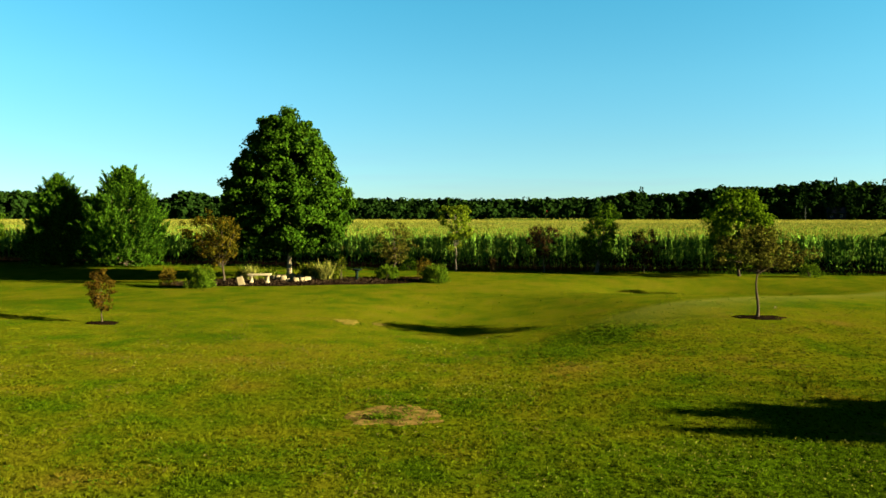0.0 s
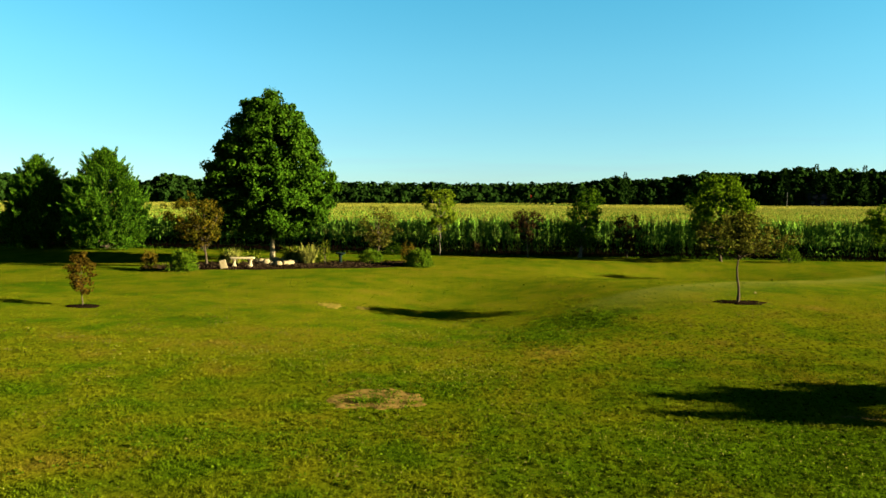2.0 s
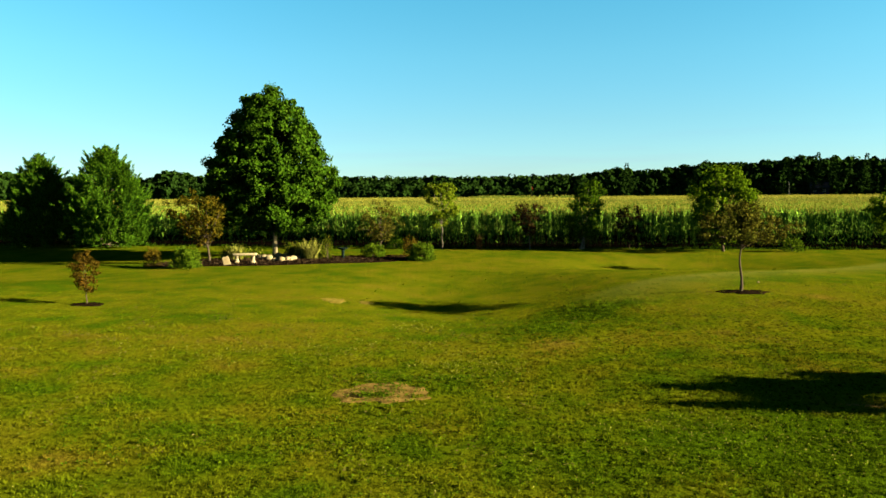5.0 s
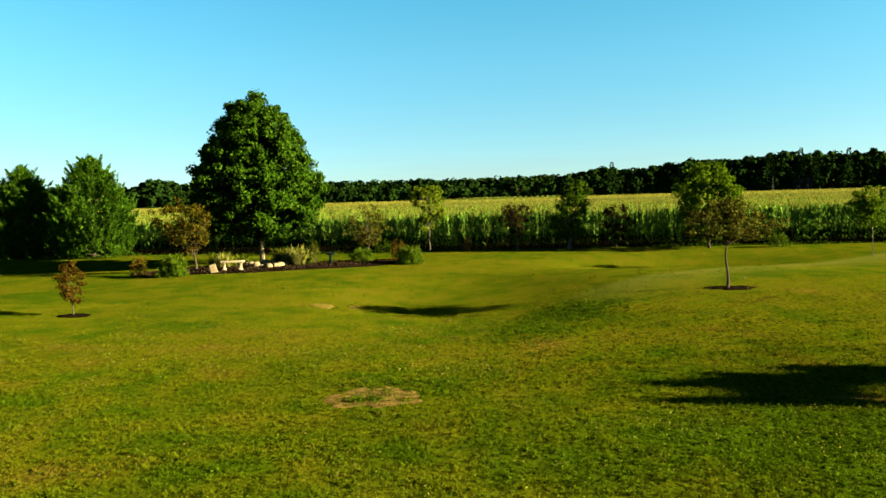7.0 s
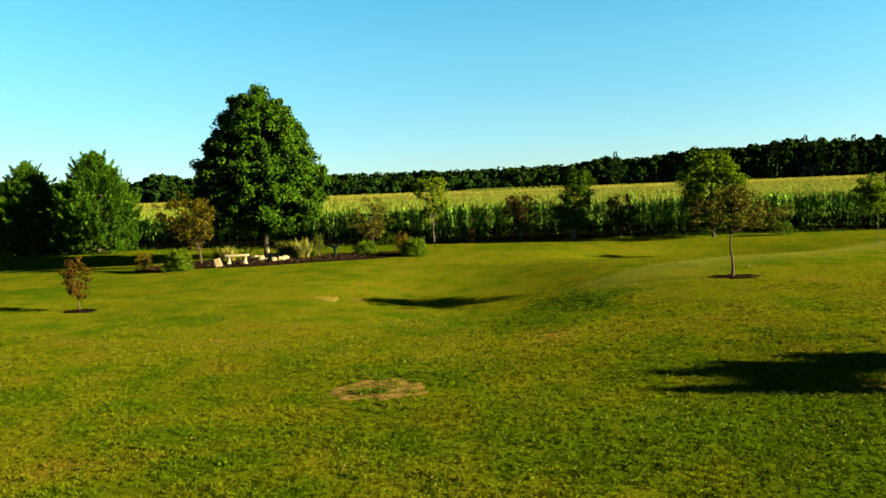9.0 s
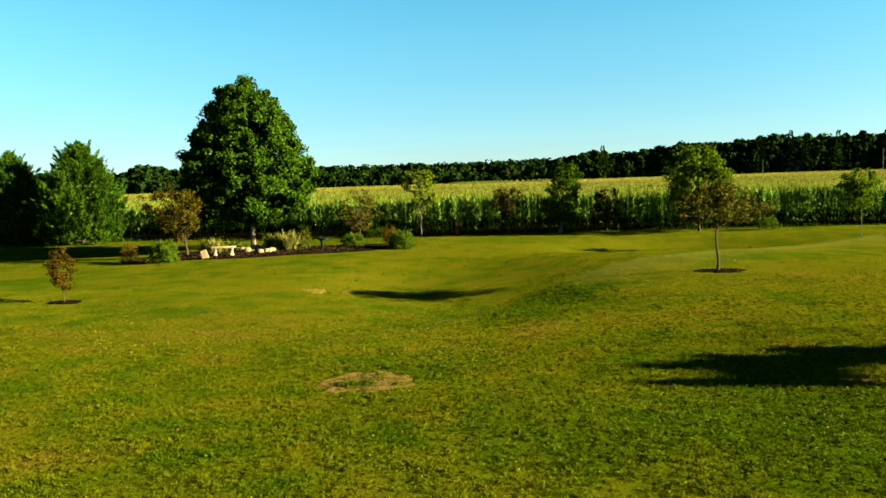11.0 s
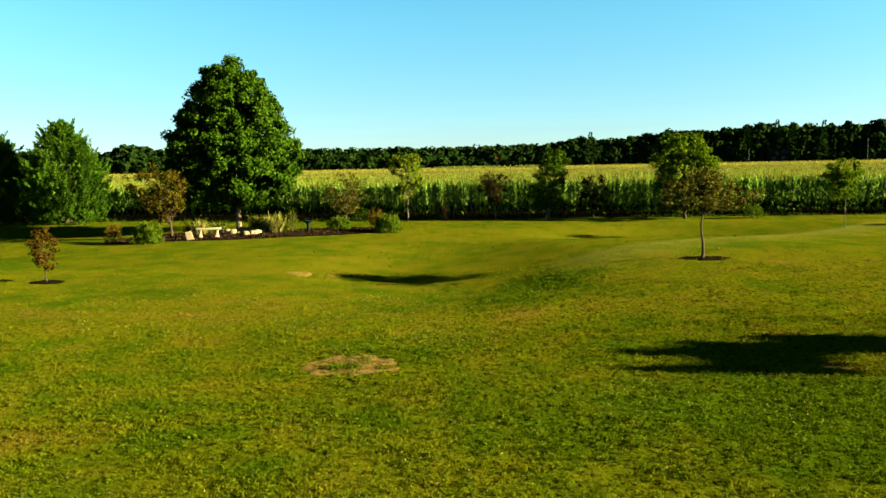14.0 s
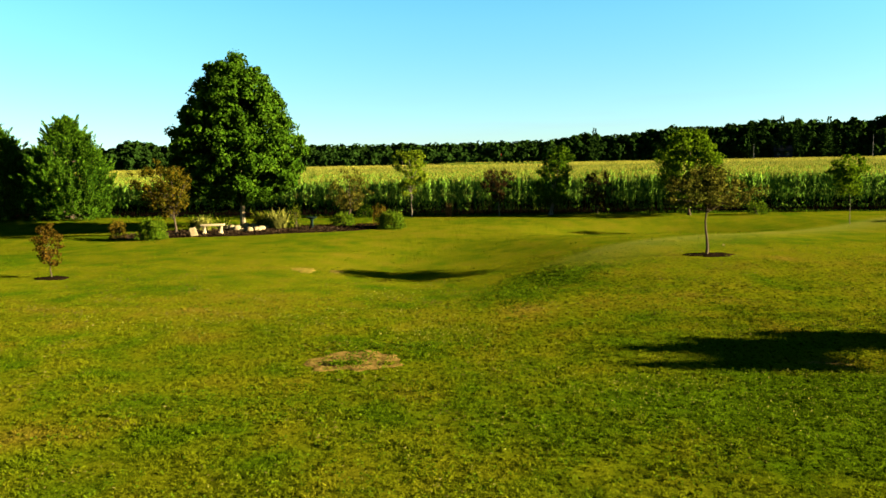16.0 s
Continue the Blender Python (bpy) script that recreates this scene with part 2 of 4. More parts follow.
BARK = solid_material("grey_brown_bark", [(0.3, (0.0126, 0.0098, 0.0056)), (0.7, (0.0364, 0.028, 0.0168))], 9.0, 0.9, 0.8, 30)
PALE_BARK = solid_material("pale_bark", [(0.3, (0.0308, 0.0266, 0.0168)), (0.7, (0.07, 0.0602, 0.042))], 9.0, 0.85, 0.5, 30)
MULCH = solid_material("bark_mulch", [(0.3, (0.0014, 0.0008, 0.0004)), (0.7, (0.007, 0.0045, 0.0021))], 14.0, 0.95, 1.0, 45, 0.0)
CHIPS = leaf_material("mulch_chips", [(0, (0.0024, 0.0014, 0.0006)), (0.6, (0.0084, 0.0055, 0.0025)), (1, (0.0231, 0.0154, 0.0077))], (0.0062, 0.0039, 0.0015), 0.0, 0.9, scale=2.0)
# soil colour also carries the deep shade at the corn's foot
EARTH = solid_material("shade_dark_field_soil", [(0.3, (0.0015, 0.0011, 0.0005)), (0.7, (0.0046, 0.003, 0.0015))], 6.0, 0.95, 0.8, 30)
THATCH = solid_material("straw_thatch", [(0.3, (0.0310, 0.0270, 0.0030)), (0.5, (0.0620, 0.0500, 0.0070)), (0.7, (0.0900, 0.0700, 0.0130))], 5.0, 0.95, 1.0, 30)
SOIL = solid_material("dry_soil", [(0.3, (0.0270, 0.0185, 0.0040)), (0.45, (0.0550, 0.0370, 0.0080)), (0.7, (0.0940, 0.0640, 0.0150))], 5.0, 0.95, 1.0, 30)
STONE = solid_material("pale_limestone", [(0.3, (0.0684, 0.0543, 0.0248)), (0.7, (0.1152, 0.0951, 0.0471))], 5.0, 0.8, 0.5, 25)
CONCRETE = solid_material("cream_cast_stone", [(0.3, (0.1116, 0.0915, 0.0459)), (0.7, (0.1444, 0.1225, 0.0637))], 6.0, 0.8, 0.3, 50)
VERDIGRIS = solid_material("dark_green_resin", [(0.3, (0.0017, 0.0041, 0.0031)), (0.7, (0.0041, 0.0083, 0.0062))], 8.0, 0.5, 0.2, 40)
FIELD = solid_material("corn_canopy", [(0.3, (0.0260, 0.0340, 0.0041)), (0.7, (0.0560, 0.0560, 0.009))], 0.6, 0.9, 1.0, 4.0)
SIDING = solid_material("grey_siding", [(0.3, (0.0060, 0.0066, 0.0076)), (0.7, (0.0090, 0.0097, 0.0108))], 2.0, 0.8, 0.2, 8)
SHINGLE = solid_material("dark_shingles", [(0.3, (0.0084, 0.0084, 0.0101)), (0.7, (0.0151, 0.0151, 0.0168))], 3.0, 0.9, 0.4, 8)
POLE = solid_material("weathered_pole_wood", [(0.3, (0.0302, 0.0323, 0.0264)), (0.7, (0.0454, 0.049, 0.0406))], 3.0, 0.85, 0.3, 12)
RED = solid_material("red_cloth", [(0.3, (0.0427, 0.0025, 0.0017)), (0.7, (0.0544, 0.0042, 0.0025))], 2.0, 0.7, 0.1, 8)
GLASS = solid_material("dark_window_glass", [(0.3, (0.0161, 0.0202, 0.0242)), (0.7, (0.0322, 0.0363, 0.0403))], 2.0, 0.15, 0.0, 8)


# ---- builders ----
def ground_z(x, y):
    """The yard: a low rise on the right, a swale in the middle, flat beyond."""
    rise = 0.42 / (1 + np.exp(-(x - 4.8) / 1.6)) * np.exp(-((np.maximum(x, 8.5) - 8.5) / 9.0) ** 2 - ((y - 25.5) / 6.0) ** 2)
    swale = -0.48 * np.exp(-((x - 1.0) / 4.5) ** 2 - ((y - 26.0) / 8.0) ** 2)
    bank = 0.03 * np.tanh((x - 4.4) / 1.3) * np.exp(-((y - 21.3) / 3.0) ** 2 - ((x - 4.4) / 4.5) ** 2)
    ripple = 0.03 * np.sin(x * 0.9 + np.sin(y * 0.6) * 1.3) * np.sin(y * 0.75 + x * 0.23) * np.exp(-(x / 32.0) ** 4 - ((y - 20) / 24.0) ** 4)
    hollow = -0.7 * np.exp(-((x - 12.6) / 6.0) ** 2 - ((y - 36.6) / 3.6) ** 2)
    dip = -0.32 * np.exp(-((x + 22.0) / 8.0) ** 4 - ((y - 43.5) / 3.8) ** 2)
    knoll = 0.14 * np.exp(-((x + 16.5) / 4.0) ** 2 - ((y - 25.0) / 4.0) ** 2)
    return rise + swale + bank + ripple + hollow + knoll + dip


def mottle(x, y, wave, seed):
    """An uneven drift of about that wavelength, roughly -2 to 2."""
    r = np.random.default_rng(seed)
    out = 0.0
    for k in range(10):
        a, w = r.uniform(0, 6.28), 6.28 / wave * r.uniform(0.6, 1.6)
        out = out + np.sin(x * math.cos(a) * w + y * math.sin(a) * w * 0.8 + r.uniform(0, 6.28))
    return out / 2.2


def dryness(x, y):
    """Parched (high) and lush (low) stretches of the lawn."""
    def spot(cx, cy, sx, sy):
        return np.exp(-((x - cx) / sx) ** 2 - ((y - cy) / sy) ** 2)
    d = 0.446 + 0.04 * mottle(x, y, 7.0, 1) + 0.045 * mottle(x, y, 2.2, 2) + 0.03 * mottle(x, y, 0.8, 3)
    d += 0.05 * spot(-1.5, 30, 6, 5) + 0.06 * spot(11, 38, 8, 4) + 0.06 * spot(4, 36, 5, 5) + 0.06 * spot(-6, 26, 4, 4) + 0.1 * spot(-3.5, 18.5, 3, 1.2)
    d += 0.22 * spot(8.2, 11.3, 1.3, 0.5) + 0.36 * spot(-7.9, 17.7, 1.1, 0.35) + 0.32 * spot(-8.0, 14.3, 1.0, 0.3) + 0.25 * spot(-2.1, 11.3, 0.9, 0.4) + 0.2 * spot(-4.7, 9.2, 0.7, 0.3)
    d += 0.22 * spot(-3.4, 14.4, 1.0, 0.5) + 0.16 * spot(-4.6, 17.3, 1.0, 0.6) + 0.17 * spot(2.8, 16.3, 1.1, 0.8) + 0.14 * spot(4.5, 17.0, 1.2, 0.5) + 0.1 * spot(6.0, 17.3, 1.6, 0.8)
    d += 0.12 * spot(11, 22, 4, 3) + 0.08 * spot(0.5, 15.8, 2.5, 1.6) + 0.14 * spot(9.2, 16.2, 2.2, 1.2) - 0.04 / (1 + np.exp(-(y - 41) / 1.5)) + 0.3 * spot(6.8, 11.2, 0.7, 0.3)
    # a slightly greener, darker line along the ridge
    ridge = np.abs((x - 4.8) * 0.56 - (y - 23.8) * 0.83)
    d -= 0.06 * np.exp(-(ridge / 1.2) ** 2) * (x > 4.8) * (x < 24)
    d -= 0.15 * spot(4.4, 21.0, 1.3, 1.6) + 0.2 * spot(3.0, 19.2, 0.9, 0.8) + 0.12 * spot(-0.7, 13.9, 1.5, 0.7) + 0.12 * spot(0.9, 13.0, 0.6, 1.2) + 0.09 * spot(-5, 13, 3.5, 3)
    d -= 0.08 * spot(3, 14.5, 3, 1.4) + 0.03 * spot(9, 18.5, 3, 1.2) + 0.12 * spot(5, 9.5, 3, 1.2) + 0.12 * spot(-3.4, 10.2, 1.6, 0.6)
    d -= 0.045 / (1 + np.exp(-(y - 20.0) / 2.0)) + 0.05 * spot(-12, 27, 6, 7) + 0.19 * spot(6.5, 9.0, 5.0, 3.2) + 0.05 * spot(7, 14, 4, 3)
    return d


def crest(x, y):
    """Mask for the painted sunlight on the crest that runs up the low rise."""
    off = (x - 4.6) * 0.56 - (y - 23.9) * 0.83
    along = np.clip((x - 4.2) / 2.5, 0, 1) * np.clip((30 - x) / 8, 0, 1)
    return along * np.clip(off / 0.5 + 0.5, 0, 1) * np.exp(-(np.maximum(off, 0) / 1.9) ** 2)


def weedy(x, y):
    """Strength of the painted weed and shade specks: strong towards the house and on the bank, faint and even farther
    out.
    """
    rough = 0.12 + (0.4 + 0.42 / (1 + np.exp(-(x - 0.5) / 1.4))) / (1 + np.exp((y - 19.3 - 0.12 * x) / 1.1))
    bank = np.exp(-((x - 2.9) / 1.0) ** 2 - ((y - 19.2) / 1.3) ** 2) + np.exp(-((x - 4.8) / 1.1) ** 2 - ((y - 21.4) / 1.4) ** 2)
    return np.clip(rough + bank, 0, 1)


def store_turf(me, verts):
    verts = np.asarray(verts)
    me.attributes.new("weedy", 'FLOAT', 'POINT').data.foreach_set("value", weedy(verts[:, 0], verts[:, 1]).astype(np.float32))
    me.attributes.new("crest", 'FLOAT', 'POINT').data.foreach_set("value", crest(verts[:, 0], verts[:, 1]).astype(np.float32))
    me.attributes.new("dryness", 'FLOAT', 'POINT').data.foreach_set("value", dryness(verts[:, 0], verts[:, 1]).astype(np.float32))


def mesh_of(name, verts, faces, mats, index=None, smooth=False):
    """One mesh from arrays: verts n x 3, faces m x 4 or m x 3."""
    me = bpy.data.meshes.new(name)
    verts, faces = np.asarray(verts, np.float32), np.asarray(faces, np.int32)
    k = faces.shape[1]
    me.vertices.add(len(verts))
    me.vertices.foreach_set("co", verts.ravel())
    me.loops.add(faces.size)
    me.loops.foreach_set("vertex_index", faces.ravel())
    me.polygons.add(len(faces))
    me.polygons.foreach_set("loop_start", np.arange(0, faces.size, k, dtype=np.int32))
    for m in mats:
        me.materials.append(m)
    if index is not None:
        me.polygons.foreach_set("material_index", np.asarray(index, np.int32))
    me.polygons.foreach_set("use_smooth", np.full(len(faces), smooth))
    me.update(calc_edges=True)
    return me


def thing(name, x, y, label, category, group="", z=None, turn=0.0):
    ob = new(name)
    ob.empty_display_size = 0.2
    ob.matrix_world = pose(x, y, float(ground_z(x, y)) if z is None else z, 0, 0, turn)
    return tagged(ob, label, category, group)


def add(name, me, parent, label="", kind=""):
    ob = new(name, me)
    ob.parent = parent
    return tagged(ob, label, "", "", kind)


def part(name, bm, mat, parent, label="", smooth=True):
    me = bpy.data.meshes.new(name)
    bm.to_mesh(me)
    bm.free()
    me.materials.append(mat)
    if smooth:
        me.polygons.foreach_set("use_smooth", np.full(len(me.polygons), True))
    return add(name, me, parent, label)


def unit(v):
    return v / np.maximum(np.linalg.norm(v, axis=-1, keepdims=True), 1e-9)


def cards(centres, along, size, wide, r, droop=0.15, face=None):
    """Leaves: one folded rhombus each, its stalk at the centre given, pointing along."""
    n = len(centres)
    along = unit(along)
    side = unit(np.cross(along, r.normal(size=(n, 3)) if face is None else face))
    size = np.asarray(size)[:, None] * np.ones((n, 1)) if np.ndim(size) else np.full((n, 1), size)
    size = size * r.uniform(0.65, 1.3, (n, 1))
    up = np.cross(side, along)
    mid = centres + along * size * 0.45
    tip = centres + along * size - up * size * droop
    v = np.stack([centres, mid + side * size * wide / 2 + up * size * 0.08, tip, mid - side * size * wide / 2 + up * size * 0.08], 1)
    return v.reshape(-1, 3), np.arange(4 * n).reshape(n, 4)


def tube(path, radii, sides=7):
    """A tapered tube along a line of points, closed at its end."""
    path, radii = np.asarray(path, float), np.asarray(radii, float)
    t = unit(np.gradient(path, axis=0))
    a = unit(np.cross(t, np.array([0.31, 0.94, 0.13])))
    b = np.cross(t, a)
    ang = np.linspace(0, 2 * np.pi, sides, endpoint=False)
    ring = a[:, None] * np.cos(ang)[None, :, None] + b[:, None] * np.sin(ang)[None, :, None]
    v = path[:, None] + ring * radii[:, None, None]
    k, f = len(path), []
    for i in range(k - 1):
        for j in range(sides):
            f.append((i * sides + j, i * sides + (j + 1) % sides, (i + 1) * sides + (j + 1) % sides, (i + 1) * sides + j))
    return v.reshape(-1, 3), np.array(f)


def bent(a, b, r, sag=0.0, wobble=0.05, n=6):
    s = np.linspace(0, 1, n)[:, None]
    a, b = np.asarray(a, float), np.asarray(b, float)
    far = np.linalg.norm(b - a)
    p = a + (b - a) * s + np.array([0, 0, 1]) * (np.sin(s * np.pi) * sag * far)
    p[1:-1] += r.normal(size=(n - 2, 3)) * wobble * far * 0.5
    return p


def crown_points(r, profile, clumps, squash=1.0, shell=0.5, lumps=0.18, bias=0.5):
    """Clump centres in an uneven crown. profile: rows of height, radius."""
    z, rad = np.array(profile).T
    zz = np.linspace(z.min(), z.max(), 400)
    order = np.argsort(z)
    rr = np.interp(zz, z[order], rad[order])
    pick = r.choice(400, clumps, p=rr / rr.sum())
    h, big = zz[pick], rr[pick]
    ang = r.uniform(0, 2 * np.pi, clumps)
    f = shell + (1 - shell) * r.uniform(0, 1, clumps) ** bias
    wave = 1 + lumps * (np.sin(ang * 3 + h * 1.7) * 0.5 + np.sin(ang * 5 - h * 2.9) * 0.4 + r.normal(size=clumps) * 0.4)
    q = big * f * wave
    return np.stack([q * np.cos(ang), q * np.sin(ang) * squash, h], 1), f


def tree(name, x, y, profile, trunk_r, leaf, bark, label, seed, clumps=60, leaves=40, clump_r=0.3, size=0.1, wide=0.62,
         limbs=10, lean=(0.0, 0.0), fork=0.35, shell=0.45, squash=1.0, lumps=0.18, group="", category="tree", stems=1, limb_r=0.35, centre=(0.0, 0.0), bias=0.5, sprays=0, loose=0.45):
    """A tree: tapered trunk, limbs to the clumps and a crown of single leaves with gaps."""
    r = np.random.default_rng(seed)
    top, low = max(p[0] for p in profile), min(p[0] for p in profile)
    root = thing(name, x, y, label, category, group)
    c, f = crown_points(r, profile, clumps, squash, shell, lumps, bias)
    if sprays:
        far, _ = crown_points(r, profile, sprays, squash, 1.0, lumps)
        far[:, :2] *= r.uniform(0.97, 1.07, (sprays, 1))
        far[:, 2] += r.uniform(-0.1, 0.3, sprays)
        c = np.concatenate([c, far])
    clumps, core = len(c), clumps
    bend = np.clip(c[:, 2:3] / top, 0, 1)
    c[:, :2] += np.array(lean) * bend ** 1.2 * top + np.array(centre)
    tip = np.array([lean[0] * top * 0.9, lean[1] * top * 0.9, top * 0.93])
    for s in range(stems):
        off = np.array([r.normal() * 0.12, r.normal() * 0.08, 0]) if stems > 1 else np.zeros(3)
        end = tip + (np.array([r.normal() * 0.35 * top * 0.3, r.normal() * 0.2, -0.12 * top]) if stems > 1 else 0)
        p = bent(off + [0, 0, -0.08], end, r, 0, 0.02 if top < 6 else 0.006, 10)
        rad = trunk_r * (1 - np.linspace(0, 1, 10) ** 0.8 * 0.9)
        rad[0] *= 1.35 if top < 6 else 1.15
        v, q = tube(p, rad, 9)
        add("trunk", mesh_of("trunk", v, q, [bark], smooth=True), root)
    axis = bent([0, 0, 0], tip, r, 0, 0.0, 10)
    outer = np.argsort(-f + r.uniform(0, 0.25, core))[:limbs]
    for i in outer:
        start_z = low * 0.85 + (c[i, 2] - low) * fork
        s = np.clip(start_z / tip[2], 0, 1)
        a = axis[0] + (axis[-1] - axis[0]) * s
        w = trunk_r * limb_r * (1.1 - s)
        v, q = tube(bent(a, c[i], r, 0.07, 0.04, 6), np.linspace(w, w * 0.2, 6), 5)
        add("limb", mesh_of("limb", v, q, [bark], smooth=True), root)
    n = clumps * leaves
    src = np.repeat(c, leaves, 0)
    d = unit(r.normal(size=(n, 3))) * (r.uniform(0, 1, (n, 1)) ** 0.38)
    d[:, 2] *= 0.75
    reach = np.where(np.arange(clumps) < core, r.uniform(0.6, 1.3, clumps), r.uniform(0.55, 0.85, clumps))
    pos = src + d * clump_r * reach[:, None].repeat(leaves, 0)
    pos[:, 2] = np.maximum(pos[:, 2], 0.05)
    face = 1.2 * unit(d) + 0.6 * unit(src - np.array([0, 0, low + (top - low) * 0.4])) + r.normal(size=(n, 3)) * loose
    v, q = cards(pos, np.cross(face, r.normal(size=(n, 3))) + np.array([0, 0, -0.25]), size, wide, r, 0.15, face)
    add("crown", mesh_of("crown", v, q, [leaf]), root)
    return root


def shrub(name, x, y, w, d, h, leaf, label, seed, leaves=2600, size=0.065, wide=0.55, category="shrub", upright=0.3, lumps=0.12, group="", hollow=0.55):
    """A shrub: a few stems and a dense uneven mound of leaves."""
    r = np.random.default_rng(seed)
    root = thing(name, x, y, label, category, group)
    for i in range(5):
        a = r.uniform(0, 6.28)
        v, q = tube(bent([0, 0, -0.05], [math.cos(a) * w * 0.28, math.sin(a) * d * 0.28, h * 0.7], r, 0.05, 0.06, 5), np.linspace(0.018, 0.006, 5), 5)
        add("stem", mesh_of("stem", v, q, [BARK], smooth=True), root)
    u = unit(r.normal(size=(leaves, 3)))
    u[:, 2] = np.abs(u[:, 2]) * 1.0
    u = np.sign(u) * np.abs(u) ** 0.8
    ang = np.arctan2(u[:, 1], u[:, 0])
    k = 1 + lumps * (np.sin(ang * 4 + seed) + np.sin(ang * 7 + u[:, 2] * 6 + seed) + 0.6 * np.sin(ang * 13 - u[:, 2] * 11))
    f = (hollow + (1 - hollow) * np.sqrt(r.uniform(0, 1, leaves))) * k
    pos = np.stack([u[:, 0] * f * w / 2, u[:, 1] * f * d / 2, 0.06 + u[:, 2] * f * (h - 0.06)], 1)
    pos[:, 2] = np.maximum(pos[:, 2] - r.uniform(0, 0.25 * h, leaves) * (u[:, 2] < 0.35), 0.02)
    out = u * 0.5 + r.normal(size=(leaves, 3)) * 0.6 + np.array([0, 0, upright])
    v, q = cards(pos, out, size, wide, r, 0.15, u + r.normal(size=(leaves, 3)) * 0.6)
    add("foliage", mesh_of("foliage", v, q, [leaf]), root)
    return root


def ribbons(base, way, length, width, droop, r, seg=3):
    """Arching blades: each a narrow strip that tapers to its tip."""
    n = len(base)
    way = unit(way)
    flat = unit(np.stack([-way[:, 1], way[:, 0], np.zeros(n)], 1) + 1e-6)
    length, droop = np.broadcast_to(length, n)[:, None], np.broadcast_to(droop, n)[:, None]
    rows = []
    for s in np.linspace(0, 1, seg + 1):
        mid = base + way * length * s - np.array([0, 0, 1]) * droop * length * s ** 2
        w = width * (1 - s ** 1.5 * 0.92) * (0.6 + 0.4 * min(1, s * 4))
        rows += [mid - flat * w / 2, mid + flat * w / 2]
    v = np.stack(rows, 1).reshape(-1, 3)
    k = 2 * (seg + 1)
    f = np.array([[2 * i, 2 * i + 1, 2 * i + 3, 2 * i + 2] for i in range(seg)])
    return v, (np.arange(n)[:, None, None] * k + f[None]).reshape(-1, 4)


def spikes(base, way, length, width, r):
    """Short blades: one thin triangle each."""
    way = unit(way)
    a = r.uniform(0, 6.28, len(base))
    side = np.stack([np.cos(a), np.sin(a), np.zeros(len(base))], 1) * width / 2
    tip = base + way * np.broadcast_to(length, len(base))[:, None]
    return np.stack([base - side, base + side, tip], 1).reshape(-1, 3), np.arange(3 * len(base)).reshape(-1, 3)


def joined(pieces):
    vs, fs, ms, base = [], [], [], 0
    for (v, f), m in pieces:
        vs.append(v)
        fs.append(f + base)
        ms.append(np.full(len(f), m))
        base += len(v)
    return np.concatenate(vs), np.concatenate(fs), np.concatenate(ms)


def scatter(template, pos, turn, scale, tilt=None):
    """Many copies of one small mesh in one pair of arrays."""
    v, f = template
    c, s = np.cos(turn), np.sin(turn)
    x = v[None, :, 0] * c[:, None] - v[None, :, 1] * s[:, None]
    y = v[None, :, 0] * s[:, None] + v[None, :, 1] * c[:, None]
    z = np.repeat(v[None, :, 2], len(pos), 0)
    if tilt is not None:
        x, y = x + z * tilt[:, :1], y + z * tilt[:, 1:]
    out = np.stack([x, y, z], 2) * scale[:, None, None] + pos[:, None]
    return out.reshape(-1, 3), (f[None] + (np.arange(len(pos)) * len(v))[:, None, None]).reshape(-1, f.shape[1])


def draped(name, x, y, rx, ry, thick, mat, label, category, seed, wobble=0.12, turn=0.0, rings=7, around=48, lie=0.012):
    """A bed, ring or bare patch: an uneven disc with its own thickness, laid over the ground."""
    r = np.random.default_rng(seed)
    ang = np.linspace(0, 2 * np.pi, around, endpoint=False)
    edge = 1 + wobble * (np.sin(ang * 2 + seed) * 0.5 + np.sin(ang * 3 + seed * 2.0) * 0.4 + np.sin(ang * 7 + seed * 3) * 0.3 + np.sin(ang * 13 + seed) * 0.2)
    v, f = [], []
    ct, st = math.cos(turn), math.sin(turn)
    for i in range(rings + 1):
        s = i / rings
        for j, a in enumerate(ang):
            px, py = math.cos(a) * rx * edge[j] * s, math.sin(a) * ry * edge[j] * s
            px, py = px * ct - py * st, px * st + py * ct
            z = ground_z(x + px, y + py) - ground_z(x, y) + lie + (thick * (1 - s ** 4) + r.normal() * thick * 0.12 if i < rings else -0.03 - lie)
            v.append((px, py, z))
    for i in range(rings):
        for j in range(around):
            k = (j + 1) % around
            f.append((i * around + j, (i + 1) * around + j, (i + 1) * around + k, i * around + k))
    ob = new(name, mesh_of(name, v, f, [mat], smooth=True))
    ob.matrix_world = pose(x, y, float(ground_z(x, y)))
    return tagged(ob, label, category)


# ---- ground ----
def make_ground():
    far_x = np.array([-4000, -2000, -1000, -500, -250, -150, -100, -70])
    xs = np.concatenate([far_x, np.arange(-50, 50.1, 0.5), -far_x[::-1]])
    ys = np.concatenate([[-4000, -1500, -500, -150, -60, -30], np.arange(-12, 56.1, 0.5), [62, 75, 100, 160, 260, 450, 900, 2000, 4500]])
    gx, gy = np.meshgrid(xs, ys)
    gz = ground_z(gx, gy)
    v = np.stack([gx, gy, gz], 2).reshape(-1, 3)
    w, h = len(xs), len(ys)
    i = (np.arange(h - 1)[:, None] * w + np.arange(w - 1)[None]).ravel()
    me = mesh_of("ground", v, np.stack([i, i + 1, i + w + 1, i + w], 1), [TURF], smooth=True)
    store_turf(me, v)
    ob = new("ground", me)
    tagged(ob, "mown lawn with green and dry brown patches", "lawn", "", "structure")


make_ground()


# ---- corn field ----
def corn_edge(x):
    return 46.7 - np.where(x > 0, 0.18, 0.25) * x


